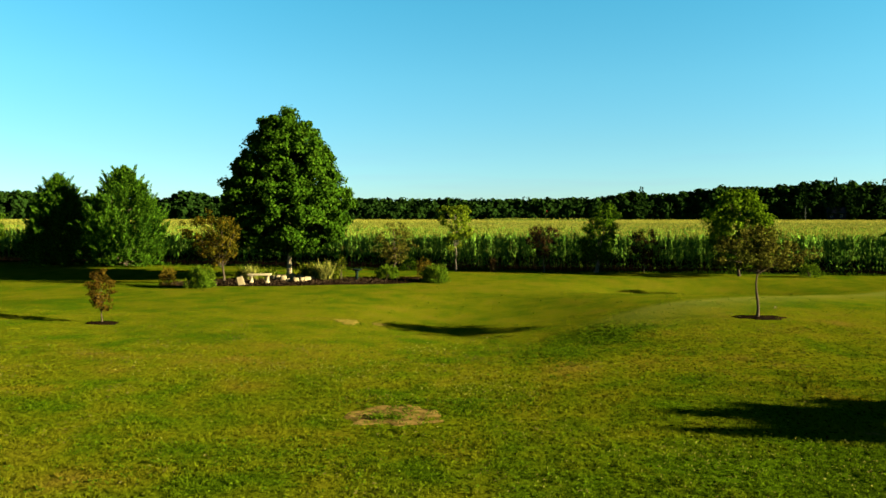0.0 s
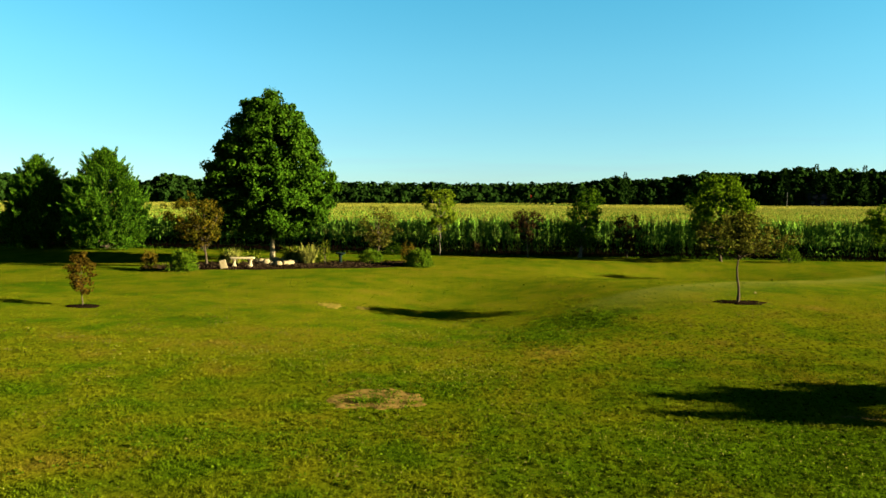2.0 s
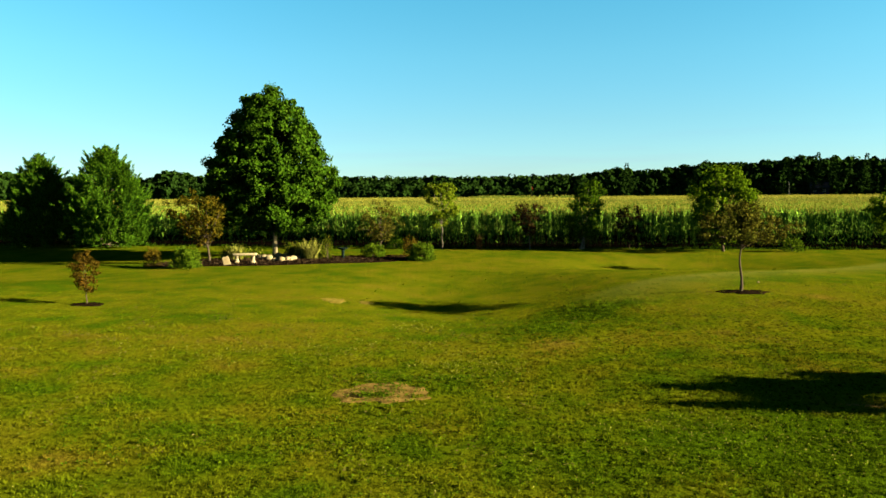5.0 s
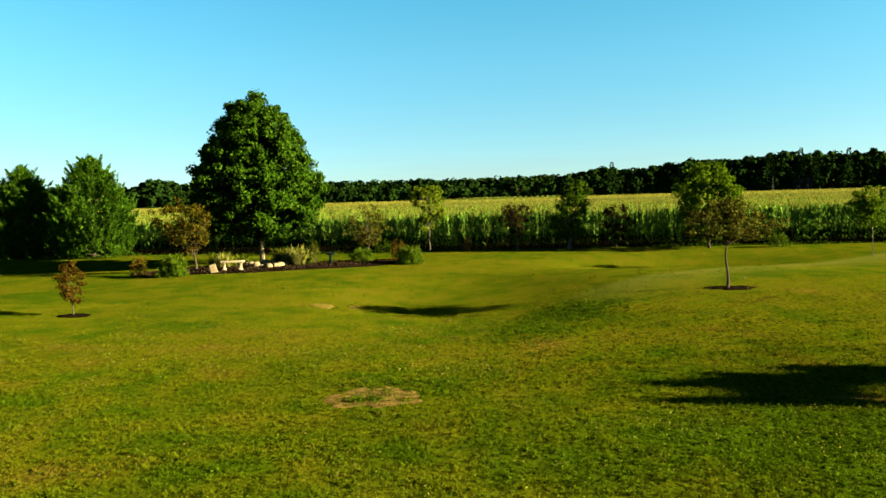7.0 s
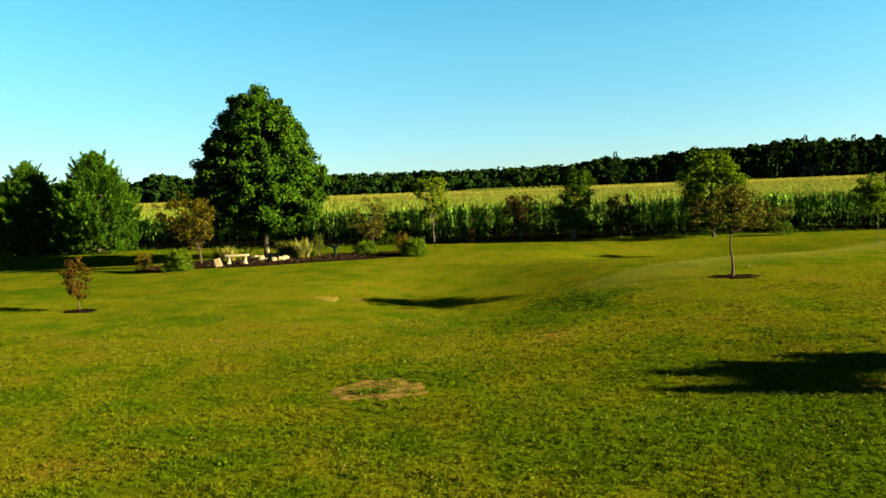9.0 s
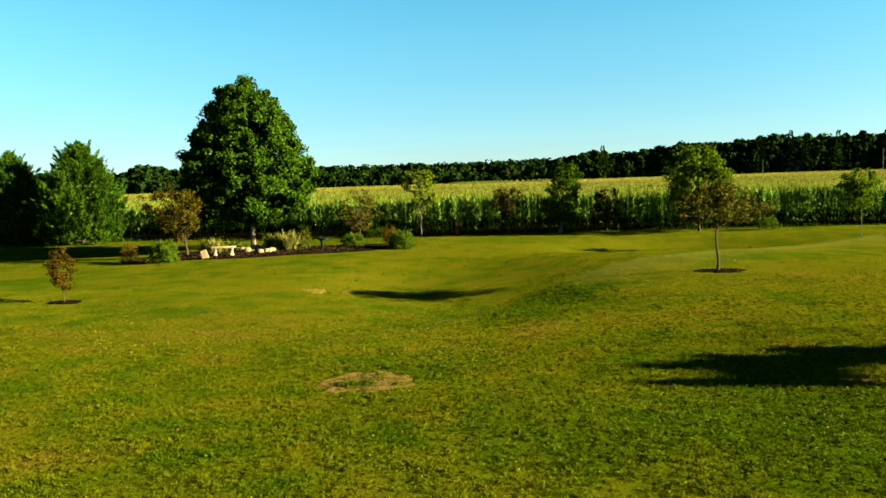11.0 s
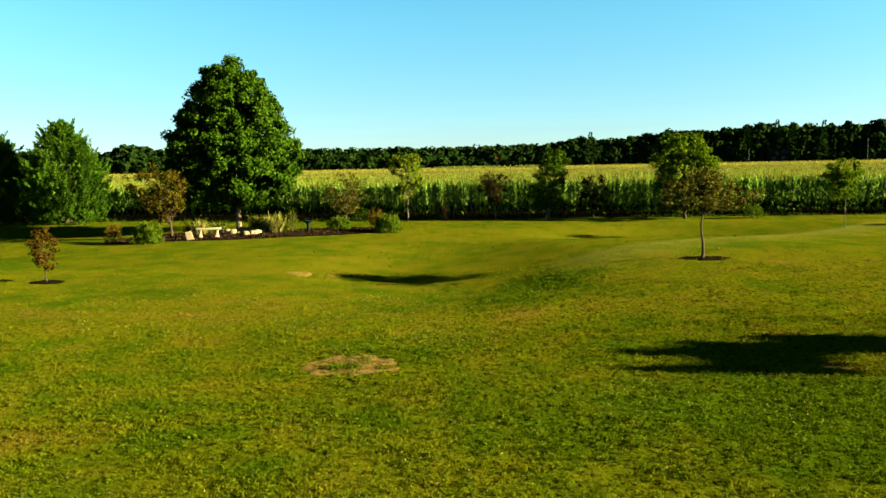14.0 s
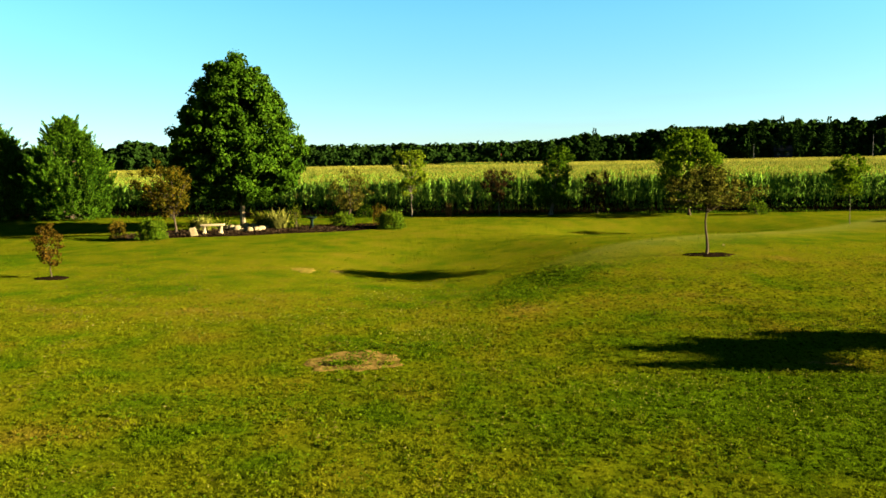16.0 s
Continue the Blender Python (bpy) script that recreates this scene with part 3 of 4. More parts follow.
def corn_plant(r, kind):
    """One plant. kind 0: an outer row, leafy to the foot; 1: an inner row, upper half only; 2: far in the field, its top alone."""
    n = (15, 8, 4)[kind]
    low, seg = (0.28, 0.75, 1.3)[kind], (3, 2, 2)[kind]
    z = low + (1.95 - low) * np.linspace(0, 1, n) ** 0.7 + r.normal(size=n) * 0.05
    a = np.arange(n) * np.pi + r.normal(size=n) * 0.5
    up = np.interp(z, [0.3, 1.2, 2.0], [2.0, 2.8, 4.0])
    way = np.stack([np.cos(a), np.sin(a), up], 1)
    length = np.interp(z, [0.1, 0.5, 1.2, 2.0], [0.34, 0.55, 0.8, 0.52]) * r.uniform(0.85, 1.2, n)
    droop = np.interp(z, [0.2, 1.2, 2.0], [0.75, 0.85, 0.5]) * r.uniform(0.6, 1.4, n)
    leaf = ribbons(np.stack([np.zeros(n), np.zeros(n), z], 1), way, length, 0.085, droop, r, seg)
    foot = (0.0, 0.0, 1.2)[kind]
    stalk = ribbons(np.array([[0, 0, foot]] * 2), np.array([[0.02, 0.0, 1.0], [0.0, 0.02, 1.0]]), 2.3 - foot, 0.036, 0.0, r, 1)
    k = (7, 4, 3)[kind]
    b = np.arange(k) * 6.28 / k + r.uniform(0, 1, k)
    tass = ribbons(np.array([[0, 0, 2.16]] * k), np.stack([np.cos(b) * 0.45, np.sin(b) * 0.45, np.ones(k)], 1), 0.36, (0.028, 0.03, 0.05)[kind], 0.3, r, 1)
    green = 2 if kind == 2 else 0
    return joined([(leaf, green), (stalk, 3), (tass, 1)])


def make_corn():
    r = np.random.default_rng(11)
    pieces = []
    for kind, plants, first, last in ((0, 310, 0, 3), (1, 400, 3, 8)):
        for shape in range(6):
            v, f, m = corn_plant(r, kind)
            row = r.integers(first, last, plants)
            x = np.round(r.uniform(-44, 46, plants) / 0.19) * 0.19 + r.normal(size=plants) * 0.03
            y = corn_edge(x) + row * 0.76 + r.normal(size=plants) * 0.06
            k = r.uniform(0.86, 1.03, plants) * (1 + 0.03 * np.sin(x * 0.35) + 0.02 * np.sin(x * 1.3))
            V, F = scatter((v, f), np.stack([x, y, np.zeros(plants)], 1), r.uniform(0, 6.28, plants), k, r.normal(size=(plants, 2)) * 0.035)
            pieces.append(((V, F), np.tile(m, plants)))
    for shape in range(8):
        near = shape < 4
        v, f, m = corn_plant(r, 1 if near else 2)
        n = 2300 if near else 2400
        u = r.uniform(0, 1, n)
        depth = 6 + 34 * u ** 1.15 if near else 38 + 120 * u ** 1.5
        half = 46 + depth * 0.6
        x = r.uniform(-1, 1, n) * half + 2
        y = corn_edge(np.clip(x, -60, 60)) + np.round(depth / 0.76) * 0.76
        k = r.uniform(0.88, 1.02, n)
        V, F = scatter((v, f), np.stack([x, y, -0.0028 * np.maximum(depth - 30, 0)], 1), r.uniform(0, 6.28, n), k, r.normal(size=(n, 2)) * 0.03)
        pieces.append(((V, F), np.tile(m, n)))
    # planter rows that show end on, where the field dips away
    for shape in range(3):
        v, f, m = corn_plant(r, 2)
        n = 420
        x0 = np.round(r.uniform(14, 50, n) / 2.1) * 2.1
        run = r.uniform(0, 1, n)
        x, y = x0 + 9 * run + r.normal(size=n) * 0.12, 262 + 60 * run
        V, F = scatter((v, f), np.stack([x, y, -0.0028 * (y - 76) + 0.12], 1), r.uniform(0, 6.28, n), r.uniform(1.05, 1.2, n))
        pieces.append(((V, F), np.tile(m, n)))
    tass = ribbons(np.array([[0, 0, 2.1]] * 2), np.array([[0.35, 0, 1.0], [-0.35, 0.1, 1.0]]), 0.5, 0.22, 0.3, r, 1)
    n = 24000
    depth = 110 + 290 * r.uniform(0, 1, n) ** 1.2
    x = r.uniform(-1, 1, n) * (60 + depth * 0.68) + 20
    keep = ~((x > 12) & (x < 60) & (depth > 205) & (depth < 280))
    x, depth = x[keep], depth[keep]
    V, F = scatter(tass, np.stack([x, 46 + depth, -0.0028 * (depth - 30)], 1), r.uniform(0, 6.28, len(x)), r.uniform(0.88, 1.0, len(x)))
    pieces.append(((V, F), np.ones(len(F))))
    vs, fs, ms, base = [], [], [], 0
    for (V, F), M in pieces:
        vs.append(V)
        fs.append(F + base)
        ms.append(M)
        base += len(V)
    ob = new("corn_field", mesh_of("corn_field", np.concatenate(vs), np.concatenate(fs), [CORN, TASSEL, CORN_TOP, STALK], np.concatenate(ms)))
    tagged(ob, "tall green corn in rows with golden tassels", "corn", "", "stuff")
    xs, ys = np.linspace(-420, 460, 160), np.concatenate([np.linspace(6.0, 60, 44), np.linspace(63, 430, 70)])
    gx, gy = np.meshgrid(xs, ys)
    gz = np.interp(gy, [6, 30, 60], [0.8, 1.15, 1.75]) - 0.0028 * np.maximum(gy - 30, 0) + 0.1 * np.sin(gx * 0.7 + gy * 0.4) + r.normal(size=gx.shape) * 0.07
    gy = gy + corn_edge(np.clip(gx, -60, 60))
    gz -= 1.1 * np.exp(-((gx - 37) / 25.0) ** 6 - ((gy - 292) / 33.0) ** 6)
    v = np.stack([gx, gy, gz], 2).reshape(-1, 3)
    w, h = len(xs), len(ys)
    i = (np.arange(h - 1)[:, None] * w + np.arange(w - 1)[None]).ravel()
    inner = (gy - corn_edge(np.clip(gx, -60, 60)))[:-1, :-1].ravel()
    green = (inner + r.normal(size=inner.shape) * 7 < 13 + 0.9 * np.clip(gx[:-1, :-1].ravel(), -10, 40)).astype(int)
    ob = new("corn_canopy", mesh_of("corn_canopy", v, np.stack([i, i + 1, i + w + 1, i + w], 1), [FIELD, CORN_TOP], green, smooth=False))
    tagged(ob, "golden green tops of the wide corn field", "corn", "", "stuff")


make_corn()


def field_soil():
    """The bare ploughed strip that the corn stands on, coloured near black for the shade there."""
    r = np.random.default_rng(12)
    xs, ys = np.arange(-60, 60.1, 0.5), np.array([0.0, 0.12, 0.5, 1.2, 2.5, 5.0, 9.0, 14.0])
    gx, gd = np.meshgrid(xs, ys)
    gy = corn_edge(gx) - 0.08 + gd + np.where(gd < 0.3, r.normal(size=gx.shape) * 0.06, 0.0)
    gz = ground_z(gx, gy) + np.where(gd == 0, -0.03, 0.03) + r.normal(size=gx.shape) * 0.006
    w, h = len(xs), len(ys)
    i = (np.arange(h - 1)[:, None] * w + np.arange(w - 1)[None]).ravel()
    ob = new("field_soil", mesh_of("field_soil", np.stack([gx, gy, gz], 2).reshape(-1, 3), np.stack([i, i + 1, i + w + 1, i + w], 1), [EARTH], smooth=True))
    tagged(ob, "bare soil under the corn rows, darkened as shade", "soil", "", "structure")


field_soil()


# ---- far woods ----
def wood_top(x):
    """Height of the wood's outline along the far edge of the field."""
    return np.interp(x, [-330, -240, -215, -160, -148, -125, -70, -20, 30, 60, 90, 104, 112, 130, 145, 165, 180, 200, 225, 260, 340],
                    [15, 17, 13.5, 12.5, 16.3, 12.5, 12, 12.2, 11.6, 12.3, 13.2, 16, 14.2, 15.5, 17.8, 16.8, 19.3, 19.3, 19.3, 20.3, 21])


def wood_far(x):
    return np.interp(x, [-300, 0, 120, 300], [440, 420, 400, 350])


def make_woods():
    r = np.random.default_rng(23)
    vs, fs, base = [], [], 0
    for row in range(4):
        x = -380.0
        while x < 400:
            wide = r.uniform(2.6, 5.2) if row == 0 else r.uniform(3.8, 7.5)
            x += wide * (r.uniform(0.6, 1.1) if row < 2 else r.uniform(0.35, 0.6))
            top = float(wood_top(x)) * (r.uniform(0.9, 1.07) if row > 1 else r.uniform(0.6, 0.97) if row else r.uniform(0.3, 0.75))
            y = float(wood_far(x)) + row * 6.5 + r.normal() * 1.5
            floor = (0.05, 0.1, 0.12, 0.12)[row]
            lobes, each = (13, 14, 12, 12)[row], (26, 26, 26, 24)[row]
            lobes = int(lobes * max(1.0, top / 12.5))
            h = r.uniform(floor, 1.0, lobes)
            h[0] = 1.0
            reach = wide * np.sqrt(np.clip(1 - (h - 0.45) ** 2 * 2.9, 0.05, 1))
            a = r.uniform(0, 6.28, lobes)
            f = r.uniform(0.2, 0.8, lobes)
            c = np.stack([x + np.cos(a) * reach * f, y + np.sin(a) * reach * f, h * (top - 2.0)], 1)
            size = r.uniform(1.5, 2.9, lobes)
            u = unit(r.normal(size=(lobes * each, 3)))
            p = np.repeat(c, each, 0) + u * np.repeat(size, each)[:, None] * (0.75 + 0.25 * r.uniform(0, 1, (lobes * each, 1)))
            p[:, 2] = np.maximum(p[:, 2], 0.3)
            v, q = cards(p, np.cross(u, r.normal(size=u.shape)), 1.7 if row < 2 else 2.0, 1.0, r, 0.15, u + r.normal(size=u.shape) * 0.16)
            vs.append(v)
            fs.append(q + base)
            base += len(v)
    x = -380.0
    while x < 400:
        x += r.uniform(1.3, 2.2)
        y, tall = float(wood_far(x)) - 2.5 + r.normal() * 0.8, r.uniform(3.0, 6.5)
        u = unit(r.normal(size=(70, 3)))
        p = np.array([x, y, tall * 0.45]) + u * np.array([1.7, 1.4, tall * 0.5]) * (0.7 + 0.3 * r.uniform(0, 1, (70, 1)))
        v, q = cards(p, np.cross(u, r.normal(size=u.shape)), 1.2, 1.0, r, 0.15, u + r.normal(size=u.shape) * 0.25)
        vs.append(v)
        fs.append(q + base)
        base += len(v)
    for x, y, top in ((186.0, 366.0, 21.5), (172.0, 368.0, 19.5), (193.0, 365.0, 20.0), (206.0, 360.0, 20.5), (102.0, 396.0, 18.0)):
        n = 900
        h = r.uniform(0, 1, n) ** 0.8
        a = r.uniform(0, 6.28, n)
        f = (1.03 - h) ** 0.7 * 3.3 * (0.75 + 0.25 * np.sin(h * 34 + a)) * np.sqrt(r.uniform(0.1, 1, n)) + 0.08
        p = np.stack([x + np.cos(a) * f, y + np.sin(a) * f, 3 + h * (top - 3)], 1)
        v, q = cards(p, np.stack([np.cos(a), np.sin(a), 0.1 + 0 * a], 1), 0.5 + 0.7 * (1 - h), 0.7, r)
        vs.append(v)
        fs.append(q + base)
        base += len(v)
    ob = new("far_woods", mesh_of("far_woods", np.concatenate(vs), np.concatenate(fs), [WOODS]))
    tagged(ob, "dark green wood along the far field edge", "woods", "", "stuff")


make_woods()


# ---- far edge of the field ----
def block(w, d, h, x=0, y=0, z=0):
    bm = bmesh.new()
    bmesh.ops.create_cube(bm, size=1.0)
    bmesh.ops.scale(bm, vec=(w, d, h), verts=bm.verts)
    bmesh.ops.translate(bm, vec=(x, y, z + h / 2), verts=bm.verts)
    return bm


def far_house(x, y):
    root = thing("far_house", x, y, "grey house with dark gable roof among trees", "house", "", 0.0, -25)
    part("wall", block(8, 6, 4.6), SIDING, root, smooth=False)
    bm = bmesh.new()
    v = [bm.verts.new(c) for c in ((-4.4, -3.4, 4.5), (4.4, -3.4, 4.5), (4.4, 3.4, 4.5), (-4.4, 3.4, 4.5), (-4.4, 0, 7.3), (4.4, 0, 7.3))]
    for f in ((0, 1, 5, 4), (2, 3, 4, 5), (1, 2, 5), (3, 0, 4), (3, 2, 1, 0)):
        bm.faces.new([v[i] for i in f])
    part("roof", bm, SHINGLE, root, smooth=False)
    for wx in (-2.2, 1.8):
        win = part("window", block(1.3, 0.12, 1.4, wx, -3.04, 2.4), CONCRETE, root, smooth=False)
        part("pane", block(1.1, 0.06, 1.2, wx, -3.09, 2.5), GLASS, win, smooth=False)


def utility_pole(x, y, h, rad, turn, lean=0.0):
    root = thing("utility_pole", x, y, "weathered pale wooden utility pole", "pole", "poles by the far wood", 0.0, turn)
    v, q = tube([(0, 0, -0.3), (lean * 0.5, 0, h * 0.5), (lean, 0, h)], [rad, rad * 0.85, rad * 0.7], 10)
    add("post", mesh_of("post", v, q, [POLE], smooth=True), root)
    part("crossarm", block(1.9, 0.14, 0.16, lean * 0.93, 0.1, h * 0.93), POLE, root, smooth=False)


def red_flag(x, y, h):
    root = thing("marker_flag", x, y, "small red marker flag on a thin pole", "flag", "", 0.0)
    v, q = tube([(0, 0, -0.2), (0, 0, h * 0.5), (0, 0, h)], [0.05, 0.045, 0.04], 8)
    add("pole", mesh_of("pole", v, q, [BARK], smooth=True), root)
    g = np.linspace(0, 1, 9)
    v, f = [], []
    for i, u in enumerate(g):
        half = 0.75 * (1 - u * 0.6)
        sway = 0.12 * math.sin(u * 7)
        v += [(0.03 + u * 0.6, sway, h - 0.9 - half), (0.03 + u * 0.6, sway, h - 0.9 + half)]
        if i:
            f.append((2 * i - 2, 2 * i, 2 * i + 1, 2 * i - 1))
    ob = add("pennant", mesh_of("pennant", v, f, [RED], smooth=True), root)
    ob.modifiers.new("cloth", 'SOLIDIFY').thickness = 0.02


far_house(188.0, 368.0)
utility_pole(160.0, 340.0, 7.4, 0.12, 75)
utility_pole(209.0, 330.0, 10.8, 0.15, 70, -0.5)
red_flag(53.0, 395.0, 6.3)

# ---- large trees ----
tree("maple_tree", -8.43, 41.9, [(8.95, 0.55), (8.55, 1.05), (7.8, 1.55), (7.0, 2.05), (5.9, 2.65), (4.9, 3.1), (4.0, 3.25), (2.75, 3.3), (1.9, 2.9), (1.5, 1.7)], 0.135, MAPLE, MAPLE_BARK,
     "large broad green maple with short grey trunk", 3, clumps=720, leaves=104, clump_r=0.42, size=0.165, wide=0.75, limbs=14, shell=0.12, centre=(-0.14, 0), lumps=0.11, sprays=110, loose=0.75)


def pine(name, x, y, h, wide, label, seed, tufts=24, whorls=15):
    """A pine clothed to the ground: whorls of rising boughs with sprays of needles."""
    r = np.random.default_rng(seed)
    root = thing(name, x, y, label, "pine")
    v, q = tube(bent([0, 0, -0.1], [0.05, 0, h * 0.97], r, 0, 0.005, 10), np.linspace(0.16, 0.015, 10), 8)
    add("trunk", mesh_of("trunk", v, q, [BARK], smooth=True), root)
    pos, way = [], []
    for k in range(whorls):
        s = k / (whorls - 1)
        z = 0.15 + s * (h - 0.45)
        reach = wide * np.interp(s, [0, 0.12, 0.3, 0.6, 0.85, 1], [0.8, 0.94, 0.9, 0.62, 0.26, 0.05]) * 0.5
        count = 8 if s < 0.6 else 5
        for j in range(count):
            a = 6.28 * j / count + r.uniform(-0.4, 0.4) + k
            length = reach * r.uniform(0.7, 1.18)
            rise = np.interp(s, [0, 0.5, 1], [0.12, 0.35, 0.8]) + r.normal() * 0.14
            end = np.array([math.cos(a) * length, math.sin(a) * length, z + length * rise])
            p = bent([0, 0, z], end, r, -0.06, 0.02, 6)
            if j % 2 == 0:
                vv, qq = tube(p, np.linspace(0.035, 0.008, 6) * (1.2 - s * 0.7), 5)
                add("bough", mesh_of("bough", vv, qq, [BARK], smooth=True), root)
            m = int(tufts * (0.5 + length / (wide * 0.5)))
            t = r.uniform(0.02, 1.0, m) ** 0.45
            idx = np.clip((t * 5).astype(int), 0, 4)
            fr = (t * 5 - idx)[:, None]
            b = p[idx] * (1 - fr) + p[idx + 1] * fr
            side = r.normal(size=(m, 3)) * 0.15 * (1.2 - s * 0.6)
            b = b + side
            d = unit(unit(end - p[0])[None] * 0.7 + side * 3 + np.array([0, 0, 0.55]) + r.normal(size=(m, 3)) * 0.3)
            pos.append(b)
            way.append(d)
    pos, way = np.concatenate(pos), np.concatenate(way)
    k = 11
    pos = np.repeat(pos, k, 0) + np.repeat(way, k, 0) * r.uniform(0, 0.22, (len(pos) * k, 1))
    way = np.repeat(way, k, 0) + r.normal(size=(len(pos), 3)) * 0.45
    tip, dirs, long = [pos], [way], [np.full(len(pos), 0.25)]
    v, q = cards(np.concatenate(tip), np.concatenate(dirs), np.concatenate(long), 0.2, r, 0.05)
    tip, dirs, out = [], [], []
    for j in range(340):
        s = r.uniform(0.0, 1.0)
        a = r.uniform(0, 6.28)
        reach = wide * np.interp(s, [0, 0.3, 0.6, 0.85, 1], [1.0, 0.97, 0.7, 0.36, 0.06]) * 0.5 * r.uniform(0.62, 1.0)
        foot = np.array([math.cos(a) * reach, math.sin(a) * reach, 0.1 + s * (h - 0.95) + reach * 0.06])
        lift = unit(np.array([math.cos(a) * 0.6, math.sin(a) * 0.6, 1.0]) + r.normal(size=3) * 0.18)
        long, fat = (r.uniform(0.5, 0.9), 0.15) if j % 2 else (r.uniform(0.8, 1.35), 0.075)
        t = r.uniform(0, 1, (80, 1))
        round_ = unit(np.cross(lift, r.normal(size=(80, 3))))
        tip.append(foot + lift * t * long + round_ * fat * (1.02 - t))
        dirs.append(lift * 1.0 + round_ * (0.75 if fat > 0.1 else 0.4) + r.normal(size=(80, 3)) * 0.15)
        out.append(round_ + lift * 0.4 + r.normal(size=(80, 3)) * 0.25)
    plume = cards(np.concatenate(tip), np.concatenate(dirs), 0.19, 0.3, r, 0.05, np.concatenate(out))
    v, q, _ = joined([((v, q), 0), (plume, 0)])
    add("crown", mesh_of("crown", v, q, [PINE]), root)
    return root


pine("pine_tree", -21.0, 50.6, 6.4, 5.3, "broad bushy green pine with branches to the ground", 5)
pine("pine_tree", -25.9, 51.8, 5.9, 4.3, "shaded dark green pine beside the corn", 6)
tree("young_tree", -29.6, 49.5, [(4.0, 0.3), (3.2, 1.1), (2.2, 1.3), (1.2, 0.8)], 0.06, GREEN, BARK, "small green leafy tree at the corn edge", 41, clumps=70, leaves=45, clump_r=0.35, size=0.13)

# ---- trees along the corn ----
tree("sapling", 0.77, 45.5, [(4.0, 0.35), (3.6, 0.95), (3.0, 1.1), (2.3, 1.0), (1.7, 0.6), (1.4, 0.3)], 0.05, LIME, PALE_BARK, "slender sapling with sparse light green leaves", 12,
     clumps=54, leaves=28, clump_r=0.27, size=0.18, limbs=16, shell=0.25, lean=(-0.01, 0))
tree("purple_tree", 5.94, 44.7, [(2.65, 0.5), (2.3, 1.0), (1.8, 1.05), (1.3, 0.7), (0.9, 0.35)], 0.04, PURPLE, PALE_BARK, "small purple-leaved tree with pale stem", 13,
     clumps=70, leaves=34, clump_r=0.22, size=0.1, limbs=10, shell=0.3)
tree("leaning_tree", 8.9, 44.6, [(3.9, 0.4), (3.4, 0.75), (2.8, 0.9), (2.0, 1.1), (1.3, 1.1), (0.7, 0.7)], 0.06, GREEN, PALE_BARK, "dark green tree leaning with several pale stems", 14,
     clumps=110, leaves=42, clump_r=0.27, size=0.14, limbs=10, shell=0.25, lean=(0.13, 0), stems=3)
tree("purple_tree", 11.75, 44.4, [(2.4, 0.45), (2.1, 0.9), (1.6, 1.0), (1.0, 0.8), (0.5, 0.4)], 0.04, PURPLE, BARK, "low purple-brown leafy tree before the corn", 15,
     clumps=75, leaves=36, clump_r=0.22, size=0.1, limbs=8, shell=0.3)
tree("corn_side_tree", 16.5, 42.4, [(4.65, 0.5), (4.2, 1.1), (3.5, 1.6), (2.8, 1.75), (2.0, 1.7), (1.2, 1.4), (0.5, 0.8)], 0.08, YGREEN, BARK, "full green tree with sunlit yellow-green top", 16,
     clumps=150, leaves=46, clump_r=0.33, size=0.18, limbs=12, shell=0.3)
YOUNG = tree("sapling", 21.4, 34.9, [(3.2, 0.4), (2.9, 0.75), (2.5, 0.85), (2.15, 0.62), (1.85, 0.5), (1.55, 0.3)], 0.018, YGREEN, PALE_BARK, "young green tree with thin pale trunk", 17,
     clumps=62, leaves=36, clump_r=0.24, size=0.14, limbs=10, shell=0.25, lean=(-0.06, 0))
shrub("round_shrub", 20.0, 41.5, 1.05, 0.9, 0.72, YELLOWISH, "small round green shrub by the corn", 18, 900, 0.08)
shrub("weedy_shrub", -2.0, 46.2, 1.0, 0.8, 0.75, GREEN, "low green weedy shrub by the corn", 24, 700, 0.1)
shrub("dead_shrub", 2.98, 45.0, 0.36, 0.36, 0.8, DRY, "small brown withered shrub by the corn", 19, 420, 0.09)

# ---- trees beside the yard ----
def side_tree(x, y, leaders, label, seed):
    """An open tree of several pointed leaders. leaders: rows of offset at foot and tip, foot height, tip height, width, clumps."""
    r = np.random.default_rng(seed)
    root = thing("side_tree", x, y, label, "tree")
    v, q = tube(bent([0, 0, -0.1], [0, 0.1, 3.4], r, 0, 0.01, 8), np.linspace(0.13, 0.06, 8), 9)
    add("trunk", mesh_of("trunk", v, q, [BARK], smooth=True), root)
    pos = []
    for low, high, foot, tip, wide, clumps in leaders:
        a, b = np.array([0, low, foot]), np.array([0, high, tip])
        line = bent([0, 0.08, min(foot, 3.2) * 0.8], b, r, 0, 0.02, 8)
        v, q = tube(line, np.linspace(0.024, 0.005, 8), 6)
        add("limb", mesh_of("limb", v, q, [BARK], smooth=True), root)
        s = r.uniform(0, 1, (clumps, 1)) ** 0.8
        pos.append(a + (b - a) * s + r.normal(size=(clumps, 3)) * np.array([1.0, 0.8, 0.4]) * wide * (1.02 - s) ** 0.6)
    c = np.concatenate(pos)
    leaves = 46
    d = unit(r.normal(size=(len(c) * leaves, 3))) * r.uniform(0.1, 1, (len(c) * leaves, 1)) ** 0.45
    p = np.repeat(c, leaves, 0) + d * 0.17
    v, q = cards(p, np.cross(d, r.normal(size=d.shape)), 0.12, 0.7, r, 0.15, d + r.normal(size=d.shape) * 0.5)
    add("crown", mesh_of("crown", v, q, [MAPLE]), root)


